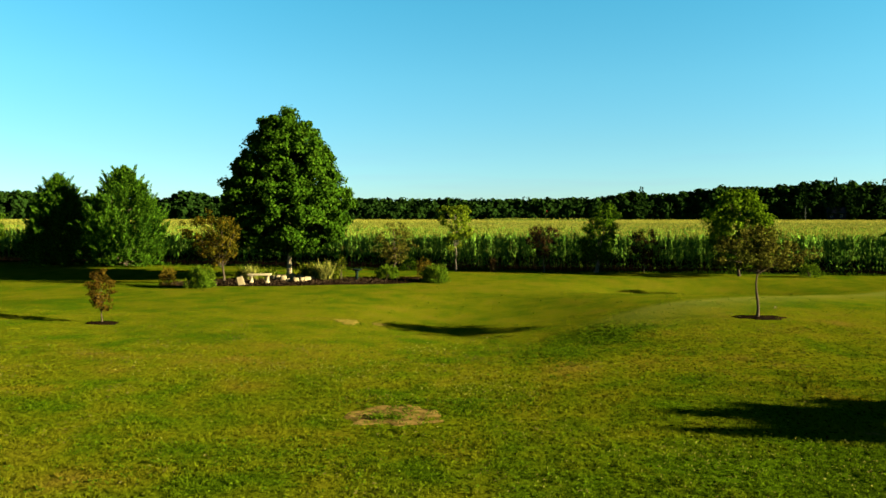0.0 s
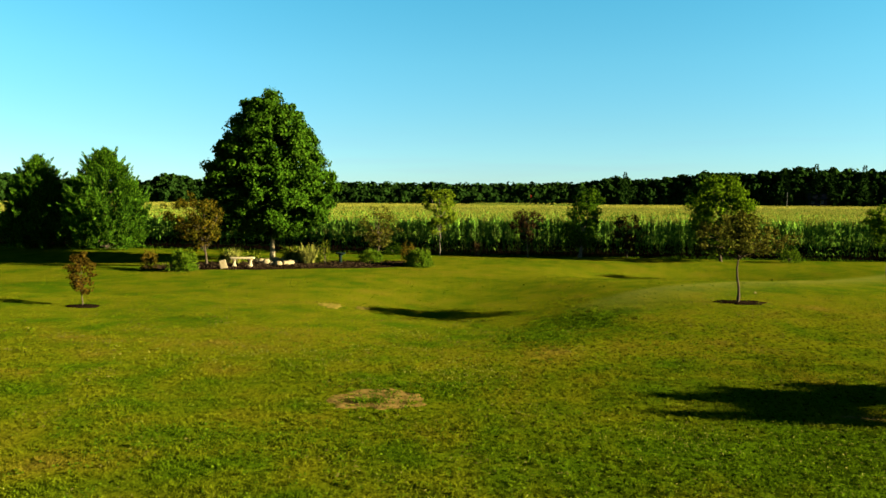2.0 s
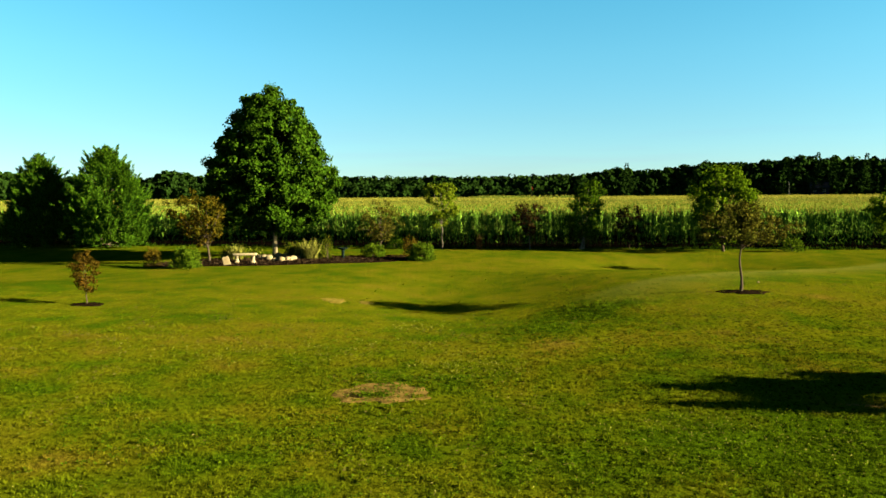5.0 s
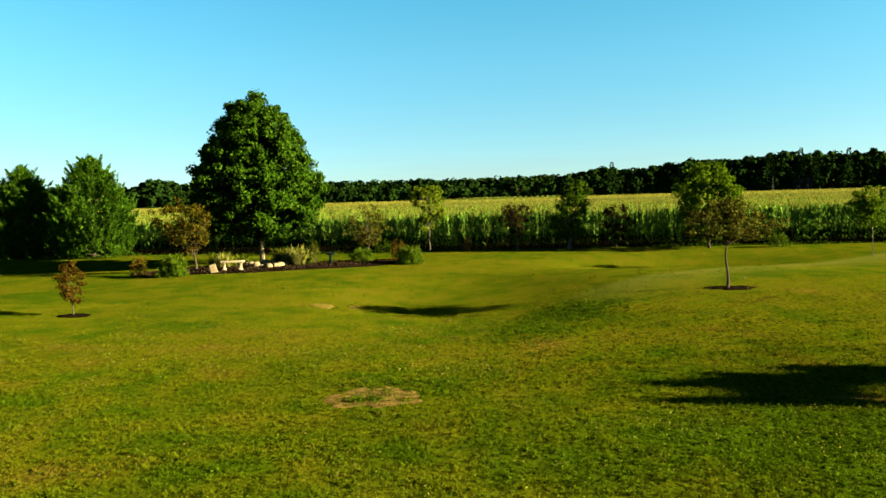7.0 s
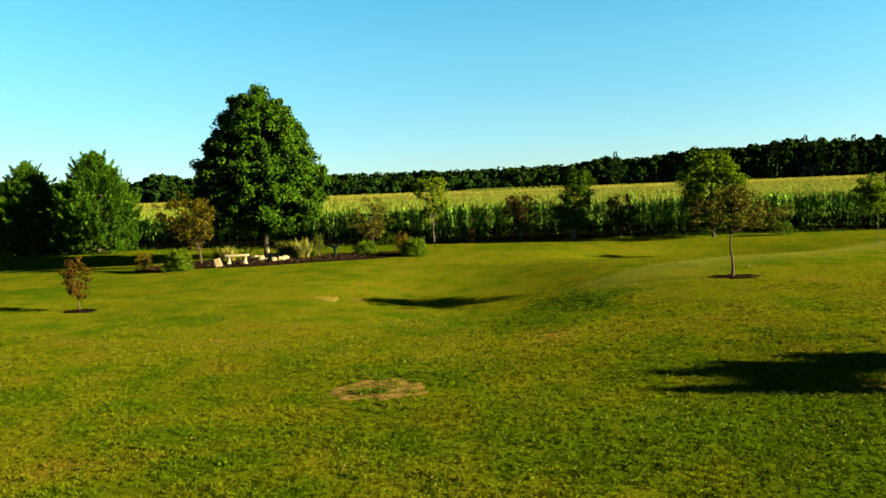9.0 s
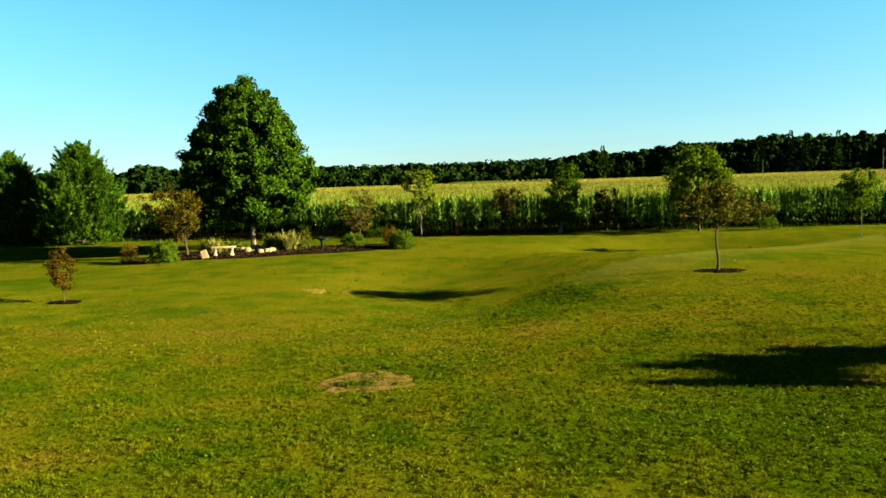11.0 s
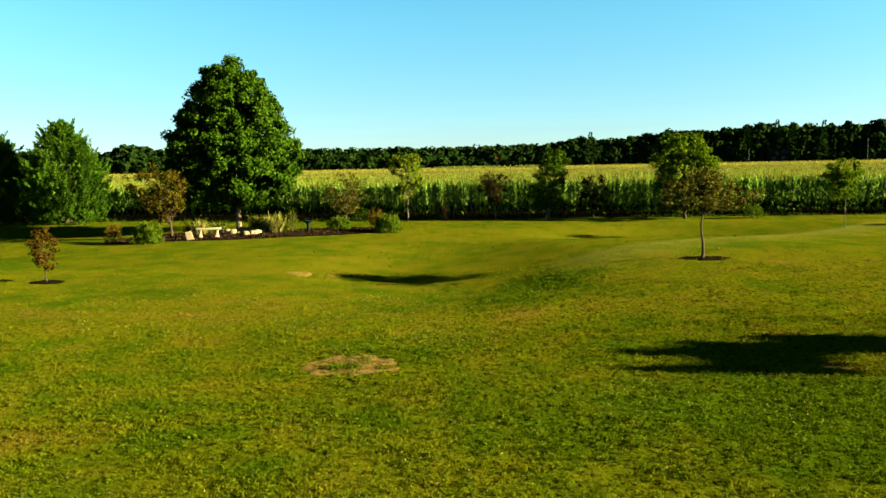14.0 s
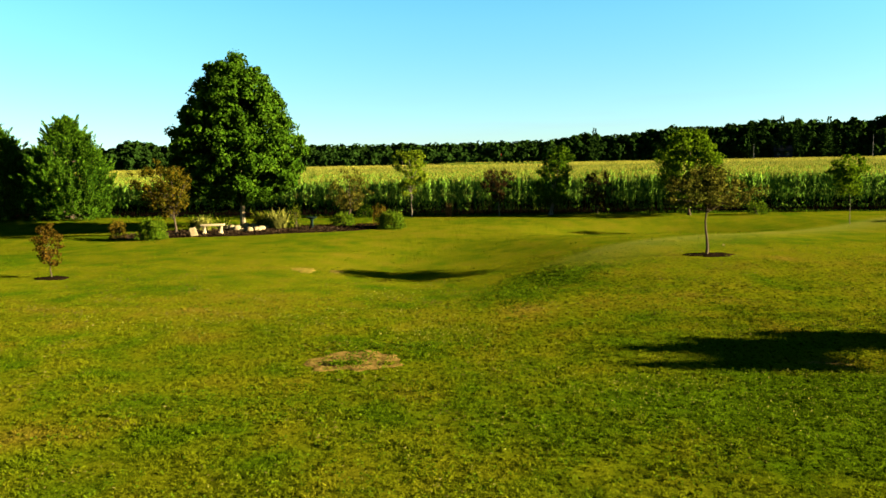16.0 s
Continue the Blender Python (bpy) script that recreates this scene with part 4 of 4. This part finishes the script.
side_tree(25.0, 7.3, [(-0.05, -0.03, 5.3, 6.05, 0.15, 75), (-0.95, -1.1, 5.3, 6.08, 0.12, 80), (-0.45, -0.5, 5.32, 5.7, 0.2, 80),
                      (0.3, 0.35, 5.3, 5.75, 0.22, 85), (0.8, 0.75, 4.9, 5.65, 0.26, 105), (1.45, 1.5, 4.75, 5.25, 0.17, 55), (0.9, 0.95, 2.6, 4.95, 0.2, 90)],
          "green tree that shades the side of the lawn", 71)
copy_thing(YOUNG, pose(34.3, 33.0, 0.0, 0, 0, 40))

# ---- yard trees ----
draped("mulch_ring", -10.5, 23.3, 0.5, 0.38, 0.03, MULCH, "dark mulch ring round the young tree", "mulch", 2, 0.2)
tree("young_red_tree", -10.54, 23.3, [(1.62, 0.25), (1.35, 0.38), (1.0, 0.36), (0.7, 0.38), (0.45, 0.2)], 0.022, REDDISH, BARK, "little russet-leaved tree in a mulch ring", 21,
     clumps=75, leaves=22, clump_r=0.12, size=0.075, limbs=12, shell=0.2)
draped("mulch_ring", 9.47, 22.43, 0.74, 0.38, 0.03, MULCH, "dark mulch ring round the crabapple", "mulch", 3, 0.3)
tree("crabapple_tree", 9.34, 22.4, [(2.66, 0.4), (2.45, 0.9), (2.12, 1.45), (1.85, 1.65), (1.63, 1.3), (1.5, 0.6)], 0.05, OLIVE, BARK, "flat-crowned crabapple with thin olive-brown leaves", 22,
     clumps=195, leaves=30, clump_r=0.19, size=0.085, limbs=24, shell=0.0, fork=0.2, squash=0.85, bias=0.85)

# ---- the planted bed ----
draped("mulch_bed", -6.9, 38.25, 7.2, 2.3, 0.05, MULCH, "long dark mulch bed under the maple", "mulch bed", 5, 0.05, 0.24, 12, 90)
shrub("round_shrub", -11.12, 34.95, 1.12, 1.05, 0.86, YELLOWISH, "rounded green shrub with light leaf edges", 31, 5600, 0.085)
shrub("round_shrub", -0.4, 38.4, 1.28, 1.15, 0.78, YELLOWISH, "rounded light green shrub at the bed's end", 32, 5200, 0.085)
shrub("round_shrub", -2.9, 39.9, 1.1, 1.0, 0.68, YELLOWISH, "low green shrub under the reddish tree", 33, 3200, 0.085)
shrub("rust_shrub", -12.95, 35.8, 0.74, 0.7, 0.85, RUST, "rusty brown shrub in the mulch bed", 34, 1300, 0.07)
shrub("rust_shrub", -0.95, 40.2, 0.95, 0.8, 0.95, RUST, "rusty red shrub behind the green one", 35, 1200, 0.07)
tree("red_maple", -10.67, 37.0, [(3.35, 0.5), (3.0, 1.05), (2.5, 1.3), (1.9, 1.1), (1.3, 0.7), (0.85, 0.3)], 0.065, RUSSET, BARK, "small russet-leaved tree in the mulch bed", 36,
     clumps=105, leaves=34, clump_r=0.25, size=0.115, limbs=18, shell=0.25, centre=(-0.35, 0), fork=0.15, lumps=0.3, sprays=26, loose=0.7)
tree("red_maple", -2.54, 40.3, [(2.95, 0.4), (2.6, 0.85), (2.1, 1.1), (1.6, 1.05), (1.2, 0.7), (0.9, 0.35)], 0.06, OLIVE, BARK, "thin reddish-olive tree in the mulch bed", 37,
     clumps=90, leaves=24, clump_r=0.22, size=0.1, limbs=16, shell=0.25)


def grass_clump(x, y, h, spread, label, seed, blades=700, plumes=30):
    r = np.random.default_rng(seed)
    root = thing("ornamental_grass", x, y, label, "ornamental grass", "ornamental grasses")
    a = r.uniform(0, 6.28, blades)
    b = np.stack([np.cos(a), np.sin(a), np.zeros(blades)], 1) * r.uniform(0, 0.34, (blades, 1))
    way = np.stack([np.cos(a) * spread, np.sin(a) * spread, r.uniform(1.0, 3.2, blades)], 1)
    v, q = ribbons(b, way, r.uniform(0.9, 1.5, blades) * h, 0.052, r.uniform(0.5, 1.25, blades), r, 7)
    add("blades", mesh_of("blades", v, q, [STRAW]), root)
    if plumes:
        a = r.uniform(0, 6.28, plumes)
        b = np.stack([0.12 * r.normal(size=plumes), 0.1 * r.normal(size=plumes) - 0.55, np.zeros(plumes)], 1)
        way = np.stack([np.cos(a) * 0.34, np.sin(a) * 0.34, np.ones(plumes)], 1)
        v, q = ribbons(b, way, r.uniform(0.7, 1.05, plumes) * h, 0.042, r.uniform(0.2, 0.7, plumes), r, 5)
        add("plume", mesh_of("plume", v, q, [PLUME]), root, "pale cream feathery seed heads")
    return root


grass_clump(-10.2, 39.6, 1.2, 0.6, "arching green and straw grass behind the bench", 51, 380, 0)
grass_clump(-9.75, 39.2, 1.2, 0.5, "pale straw ornamental grass behind the bench", 52, 380, 190)
grass_clump(-9.1, 40.2, 1.0, 0.6, "arching green and straw grass behind the bench", 56, 330, 0)
grass_clump(-7.0, 40.2, 1.45, 0.6, "dark green ornamental grass by the maple", 57, 360, 0)
grass_clump(-6.45, 39.7, 1.55, 0.55, "tall straw-green ornamental grass by the maple", 53, 420, 40)
grass_clump(-5.9, 39.4, 1.5, 0.42, "tall ornamental grass with pale cream plumes", 54, 380, 200)
shrub("wispy_shrub", -5.2, 39.3, 0.5, 0.5, 1.15, STRAW, "thin wispy grey-green shrub in the bed", 55, 420, 0.09, 0.3, upright=1.2)


def rounded_block(w, d, h, bevel=0.02, cuts=2):
    bm = bmesh.new()
    bmesh.ops.create_cube(bm, size=1.0)
    bmesh.ops.scale(bm, vec=(w, d, h), verts=bm.verts)
    bmesh.ops.bevel(bm, geom=list(bm.edges), offset=bevel, segments=cuts, affect='EDGES', profile=0.6)
    return bm


def lathe(rows, sides=24):
    bm = bmesh.new()
    rings = []
    for rad, z in rows:
        rings.append([bm.verts.new((rad * math.cos(6.28319 * i / sides), rad * math.sin(6.28319 * i / sides), z)) for i in range(sides)])
    for a, b in zip(rings, rings[1:]):
        for i in range(sides):
            bm.faces.new((a[i], a[(i + 1) % sides], b[(i + 1) % sides], b[i]))
    bm.faces.new(rings[0][::-1])
    bm.faces.new(rings[-1])
    return bm


def bench(x, y, turn):
    root = thing("garden_bench", x, y, "cream cast-stone garden bench in the mulch", "bench", "", float(ground_z(x, y)) + 0.045, turn)
    bm = rounded_block(1.12, 0.38, 0.09, 0.025)
    bmesh.ops.translate(bm, vec=(0, 0, 0.43), verts=bm.verts)
    part("seat", bm, CONCRETE, root)
    for sx in (-0.38, 0.38):
        bm = bmesh.new()
        prof = [(0.17, 0.0), (0.17, 0.06), (0.12, 0.11), (0.105, 0.22), (0.13, 0.32), (0.165, 0.36), (0.165, 0.385)]
        rings = []
        for half, z in prof:
            rings.append([bm.verts.new((sx + ax * half * 0.55, ay * half, z)) for ax, ay in ((-1, -1), (1, -1), (1, 1), (-1, 1))])
        for a, b in zip(rings, rings[1:]):
            for i in range(4):
                bm.faces.new((a[i], a[(i + 1) % 4], b[(i + 1) % 4], b[i]))
        bm.faces.new(rings[0][::-1])
        bm.faces.new(rings[-1])
        bmesh.ops.bevel(bm, geom=list(bm.edges), offset=0.008, segments=1, affect='EDGES')
        part("leg", bm, CONCRETE, root)


bench(-8.85, 36.8, 5)


def stone(name, x, y, w, d, h, seed, label, group="", tilt=(0, 0, 0), mat=None, sink=0.04, lift=0.045):
    bm = bmesh.new()
    bmesh.ops.create_icosphere(bm, subdivisions=3, radius=0.5)
    for v in bm.verts:
        k = 1 + 0.22 * noise.noise(v.co * 2.2 + Vector((seed * 3.1, seed, 0))) + 0.08 * noise.noise(v.co * 6 + Vector((seed, 0, 0)))
        v.co = v.co * k
        for ax in range(3):
            v.co[ax] = math.copysign(abs(v.co[ax] * 2) ** 0.75 / 2, v.co[ax])
        v.co.x, v.co.y, v.co.z = v.co.x * w, v.co.y * d, v.co.z * h + h / 2 - sink
    me = bpy.data.meshes.new(name)
    bm.to_mesh(me)
    bm.free()
    me.materials.append(mat or STONE)
    me.polygons.foreach_set("use_smooth", np.full(len(me.polygons), True))
    ob = new(name, me)
    ob.matrix_world = pose(x, y, float(ground_z(x, y)) + lift, *tilt)
    return tagged(ob, label, "stone", group)


_r = random.Random(4)
for i, (sx, sy) in enumerate(((-8.78, 39.6), (-8.62, 40.2), (-8.05, 38.5), (-8.28, 39.8), (-7.68, 38.0), (-7.85, 39.9), (-7.33, 37.9), (-7.45, 39.8), (-7.02, 38.1), (-6.84, 38.4), (-6.74, 39.0), (-8.4, 38.95), (-5.98, 39.0))):
    big = _r.uniform(0.34, 0.46)
    stone("border_stone", sx, sy, big, big * 0.8, big * _r.uniform(0.55, 0.72), i + 1, "pale rounded border stone at the maple's foot", "border stones", (0, 0, _r.uniform(0, 360)))


def stone_slab(x, y):
    bm = rounded_block(0.32, 0.11, 0.42, 0.03)
    for v in bm.verts:
        v.co += Vector((0.05 * noise.noise(v.co * 5), 0.02 * noise.noise(v.co * 7), 0.05 * noise.noise(v.co * 4 + Vector((3, 0, 0)))))
        v.co.z += 0.2
    me = bpy.data.meshes.new("stone_slab")
    bm.to_mesh(me)
    bm.free()
    me.materials.append(STONE)
    ob = new("stone_slab", me)
    ob.matrix_world = pose(x, y, float(ground_z(x, y)) + 0.05, -14, -16, 12)
    tagged(ob, "pale stone slab leaning beside the bench", "stone")


stone_slab(-9.4, 35.6)
stone("lawn_stone", 10.68, 24.28, 0.06, 0.06, 0.06, 61, "small pale stone lying in the mown grass", lift=0.02, sink=0.01)


def bird_bath(x, y):
    root = thing("bird_bath", x, y, "dark green pedestal bird bath in the bed", "bird bath", "", float(ground_z(x, y)) + 0.04)
    part("base", lathe([(0.15, 0.0), (0.155, 0.03), (0.11, 0.06), (0.08, 0.09)]), VERDIGRIS, root)
    part("pedestal", lathe([(0.08, 0.09), (0.075, 0.2), (0.065, 0.3), (0.08, 0.42), (0.11, 0.47)]), VERDIGRIS, root)
    part("bowl", lathe([(0.11, 0.47), (0.2, 0.5), (0.27, 0.555), (0.275, 0.575), (0.25, 0.575), (0.17, 0.535), (0.03, 0.525)]), VERDIGRIS, root)


bird_bath(-4.36, 38.7)


def mulch_chips():
    r = np.random.default_rng(88)
    n = 7000
    a, f = r.uniform(0, 6.28, n), np.sqrt(r.uniform(0, 1, n)) * 0.97
    px, py = np.cos(a) * 7.1 * f, np.sin(a) * 2.25 * f
    x, y = -6.9 + px * math.cos(0.24) - py * math.sin(0.24), 38.25 + px * math.sin(0.24) + py * math.cos(0.24)
    p = np.stack([x, y, ground_z(x, y) + 0.05 * (1 - f ** 4) + r.uniform(0.01, 0.035, n)], 1)
    way = np.stack([r.normal(size=n), r.normal(size=n), r.normal(size=n) * 0.35], 1)
    v, q = cards(p, way, 0.13, 0.35, r)
    ob = new("mulch_chips", mesh_of("mulch_chips", v, q, [CHIPS]))
    tagged(ob, "loose dark bark chips on the planting bed", "mulch", "", "stuff")


def corn_edge_weeds():
    r = np.random.default_rng(89)
    n = 4600
    x = r.uniform(-30, 42, n)
    y = corn_edge(x) + 0.1 - np.abs(r.normal(size=n)) * 0.3
    k = np.clip(np.sin(x * 0.9) + np.sin(x * 0.37 + 1) + r.normal(size=n) * 0.5, 0.15, 2)
    way = np.stack([r.normal(size=n) * 0.5, r.normal(size=n) * 0.5, np.ones(n)], 1)
    v, q = ribbons(np.stack([x, y, np.zeros(n)], 1), way, 0.18 + 0.16 * k, 0.04, 0.4, r, 2)
    ob = new("edge_weeds", mesh_of("edge_weeds", v, q, [GREEN]))
    tagged(ob, "rough green weeds along the corn edge", "weeds", "", "stuff")


mulch_chips()
corn_edge_weeds()

# ---- bare patch in the lawn ----
draped("dirt_patch", -0.8, 12.42, 0.8, 0.86, 0.004, SOIL, "bare tan dirt patch worn in the lawn", "dirt", 8, 0.22, 0.0, 9, 90, 0.003)
draped("dirt_patch", -2.1, 25.0, 0.3, 0.4, 0.004, THATCH, "small dry bare spot in the lawn", "dirt", 10, 0.25, 0.0, 5, 36, 0.004)
draped("dirt_patch", 6.75, 11.2, 0.42, 0.1, 0.004, SOIL, "thin bare streak in the lawn", "dirt", 14, 0.3, -0.35, 5, 36, 0.004)
draped("dirt_patch", -3.14, 24.95, 0.42, 0.8, 0.005, THATCH, "small dry bare spot in the lawn", "dirt", 9, 0.45, 0.0, 5, 36, 0.004)


# ---- grass ----
def make_lawn():
    r = np.random.default_rng(77)

    def tuft(k, h, spread, wide, flat=0.8):
        a = r.uniform(0, 6.28, k)
        b = np.stack([np.cos(a), np.sin(a), np.zeros(k)], 1) * spread * np.sqrt(r.uniform(0, 1, (k, 1)))
        b[:, 2] = r.uniform(-0.01, h * 0.5, k)
        c = r.uniform(0, 6.28, k)
        way = np.stack([np.cos(c) * r.uniform(0.2, 2 * flat, k), np.sin(c) * r.uniform(0.2, 2 * flat, k), np.ones(k)], 1)
        return spikes(b, way, r.uniform(0.6, 1.3, k) * h, wide, r)

    vs, fs, base = [], [], 0

    def lush(x, y):
        near = np.clip((24 - y) / 8, 0.25, 1)
        return np.clip(0.85 + near * (0.2 * mottle(x, y, 0.42, 5) + 0.12 * mottle(x, y, 1.3, 6)), 0.35, 1.7)

    def lay(count, y0, y1, k, h, spread, wide):
        nonlocal base
        for kind in range(4):
            n = count // 4
            y = np.sqrt(r.uniform(y0 ** 2, y1 ** 2, n))
            x = r.uniform(-1, 1, n) * (y * 0.66 + 1.0) + 0.05 * y
            wob = 1 + 0.42 * np.sin(x * 9 + y * 4) + 0.4 * np.sin(y * 13 - x * 6)
            keep = (((x + 0.8) / 0.8) ** 2 + ((y - 12.42) / 0.9) ** 2) * wob > r.uniform(0.45, 1.1, n)
            keep |= ((x + 0.95) / 0.46) ** 2 + ((y - 12.2) / 0.24) ** 2 < r.uniform(0.3, 1.1, n)
            keep |= (np.abs(x + 0.8) < 1.0) & (np.abs(y - 12.5) < 1.0) & (np.sin(x * 11 + 2 * np.sin(y * 7)) * np.sin(y * 12 + x * 3) > r.uniform(0.75, 1.1, n))
            keep &= (((x + 3.14) / 0.45) ** 2 + ((y - 24.95) / 0.8) ** 2) * wob > r.uniform(0.3, 1.05, n)
            keep &= (((x + 2.1) / 0.32) ** 2 + ((y - 25.0) / 0.4) ** 2) * wob > r.uniform(0.4, 1.05, n)
            keep &= (((x - 6.75) / 0.42) ** 2 + ((y - 11.2 + 0.35 * (x - 6.75)) / 0.1) ** 2) * wob > r.uniform(0.3, 1.05, n)
            keep &= ((x - 9.47) / 0.72) ** 2 + ((y - 22.43) / 0.36) ** 2 > r.uniform(0.3, 1.0, n)
            keep &= ((x + 10.5) / 0.5) ** 2 + ((y - 23.3) / 0.45) ** 2 > r.uniform(0.5, 1.0, n)
            keep &= (((x + 6.9) * 0.971 + (y - 38.25) * 0.238) / 7.1) ** 2 + (((y - 38.25) * 0.971 - (x + 6.9) * 0.238) / 2.23) ** 2 > r.uniform(0.9, 1.0, n)
            keep &= mottle(x, y, 0.34, 7) > r.uniform(-2.6, -0.1, n)
            keep &= y < corn_edge(x) - 0.15
            x, y = x[keep], y[keep]
            p = np.stack([x, y, ground_z(x, y)], 1)
            V, F = scatter(tuft(k, h, spread, wide), p, r.uniform(0, 6.28, len(x)), r.uniform(0.6, 1.25, len(x)) * lush(x, y))
            vs.append(V)
            fs.append(F + base)
            base += len(V)

    lay(92000, 6.2, 15, 6, 0.032, 0.05, 0.0105)
    lay(5000, 6.2, 16, 18, 0.046, 0.05, 0.012)
    lay(64000, 14, 26, 4, 0.027, 0.08, 0.018)
    lay(4600, 14, 22, 14, 0.042, 0.07, 0.016)
    lay(28000, 25, 52, 4, 0.02, 0.14, 0.03)
    me = mesh_of("lawn_grass", np.concatenate(vs), np.concatenate(fs), [BLADES])
    store_turf(me, np.concatenate(vs))
    ob = new("lawn_grass", me)
    tagged(ob, "short mown grass blades of the lawn", "grass", "", "stuff")


make_lawn()


def clover_plants():
    """Dark rosettes of clover and plantain standing a little above the turf."""
    r = np.random.default_rng(93)
    n = 15000
    y = np.sqrt(r.uniform(6.3 ** 2, 27.0 ** 2, n))
    x = r.uniform(-1, 1, n) * (y * 0.64 + 1.0) + 0.05 * y
    keep = (0.5 * mottle(x, y, 2.4, 8) + 0.06 * x + r.normal(size=n) * 0.9 > 0.15 + 0.22 * np.maximum(y - 13.0, 0)) & (((x + 0.8) / 0.95) ** 2 + ((y - 12.5) / 0.95) ** 2 > 0.8)
    more = ((2.8, 0.55, 19.0, 0.8, 260), (4.7, 0.7, 21.2, 0.9, 260), (2.0, 5.0, 18.0, 1.6, 420), (-2.6, 1.6, 10.0, 0.6, 330), (-0.98, 0.22, 12.2, 0.09, 50), (-0.8, 0.55, 12.5, 0.55, 110), (-0.4, 0.7, 13.45, 0.14, 130), (0.7, 0.4, 13.1, 0.3, 60), (5.5, 2.2, 8.4, 1.1, 620), (6.5, 2.0, 14.5, 1.2, 260), (0.5, 3.5, 7.6, 0.9, 450), (3.0, 9.0, 26.0, 4.0, 200), (6.5, 1.8, 9.4, 1.1, 520))
    plain = keep.sum()
    x = np.concatenate([x[keep]] + [r.normal(cx, sx, k) for cx, sx, cy, sy, k in more])
    y = np.concatenate([y[keep]] + [np.maximum(r.normal(cy, sy, k), 6.4) for cx, sx, cy, sy, k in more])
    k = 9
    wide = r.uniform(0.014, 0.05, len(x)) * (0.75 + 0.03 * y)
    p = np.repeat(np.stack([x, y, ground_z(x, y)], 1), k, 0)
    a = r.uniform(0, 6.28, len(p))
    out = np.stack([np.cos(a), np.sin(a)], 1)
    p[:, :2] += out * np.repeat(wide, k)[:, None] * np.sqrt(r.uniform(0, 1, (len(p), 1)))
    p[:, 2] += r.uniform(0.012, 0.058, len(p)) * np.repeat(r.uniform(0.6, 1.25, len(x)), k)
    v, q = cards(p, np.concatenate([out, r.uniform(-0.2, 0.5, (len(p), 1))], 1), 0.021 + 0.0011 * p[:, 1], 0.75, r, 0.15, np.array([0, 0, 1.0]) + r.normal(size=p.shape) * 0.5)
    lush = np.repeat((np.arange(len(x)) >= plain) | (r.uniform(0, 1, len(x)) < 0.4), k)
    me = mesh_of("clover_plants", v, q, [BLADES, CLOVER], lush)
    store_turf(me, v)
    ob = new("clover_plants", me)
    tagged(ob, "low dark clover clumps among the mown grass", "clover", "", "stuff")


clover_plants()


def dry_clippings():
    """Pale withered clippings and thatch left in the turf."""
    r = np.random.default_rng(95)
    n = 16000
    y = np.sqrt(r.uniform(6.3 ** 2, 24.0 ** 2, n))
    x = r.uniform(-1, 1, n) * (y * 0.64 + 1.0) + 0.05 * y
    thick = np.sin(x * 1.7 + 1.9 * np.sin(y * 0.7)) * np.sin(y * 1.4 + 1.6 * np.sin(x * 0.9)) + 0.3 * (dryness(x, y) - 0.45)
    keep = thick + r.normal(size=n) * 0.4 - 0.03 * np.maximum(y - 14, 0) > 0.55
    x, y = x[keep], y[keep]
    p = np.stack([x, y, ground_z(x, y) + r.uniform(0.025, 0.05, len(x))], 1)
    a = r.uniform(0, 6.28, len(x))
    v, q = cards(p, np.stack([np.cos(a), np.sin(a), r.uniform(-0.2, 0.2, len(x))], 1), 0.03 + 0.0014 * y, 0.4, r)
    ob = new("dry_clippings", mesh_of("dry_clippings", v, q, [CLIPPINGS]))
    tagged(ob, "pale dry grass clippings lying in the lawn", "clippings", "", "stuff")


dry_clippings()


def clover_flowers():
    r = np.random.default_rng(91)
    n = 950
    x = np.concatenate([r.normal(4.6, 1.7, 430), r.normal(-3.0, 2.2, 200), r.uniform(-6, 8, 140), r.normal(-0.5, 0.6, 40), r.normal(0.6, 0.8, 140)])
    y = np.concatenate([r.normal(9.6, 1.0, 430), r.normal(16.2, 0.8, 200), r.uniform(7, 15, 140), r.normal(20.2, 0.5, 40), r.normal(14.6, 0.6, 140)])
    y = np.maximum(y, 6.5)
    p = np.stack([x, y, ground_z(x, y) + r.uniform(0.035, 0.06, n)], 1)
    v, q = cards(np.repeat(p, 3, 0), r.normal(size=(3 * n, 3)), 0.010 + 0.0007 * np.repeat(y, 3), 0.9, r)
    ob = new("clover_flowers", mesh_of("clover_flowers", v, q, [BLOSSOM]))
    tagged(ob, "tiny pale clover flowers in the lawn", "clover", "", "stuff")


clover_flowers()
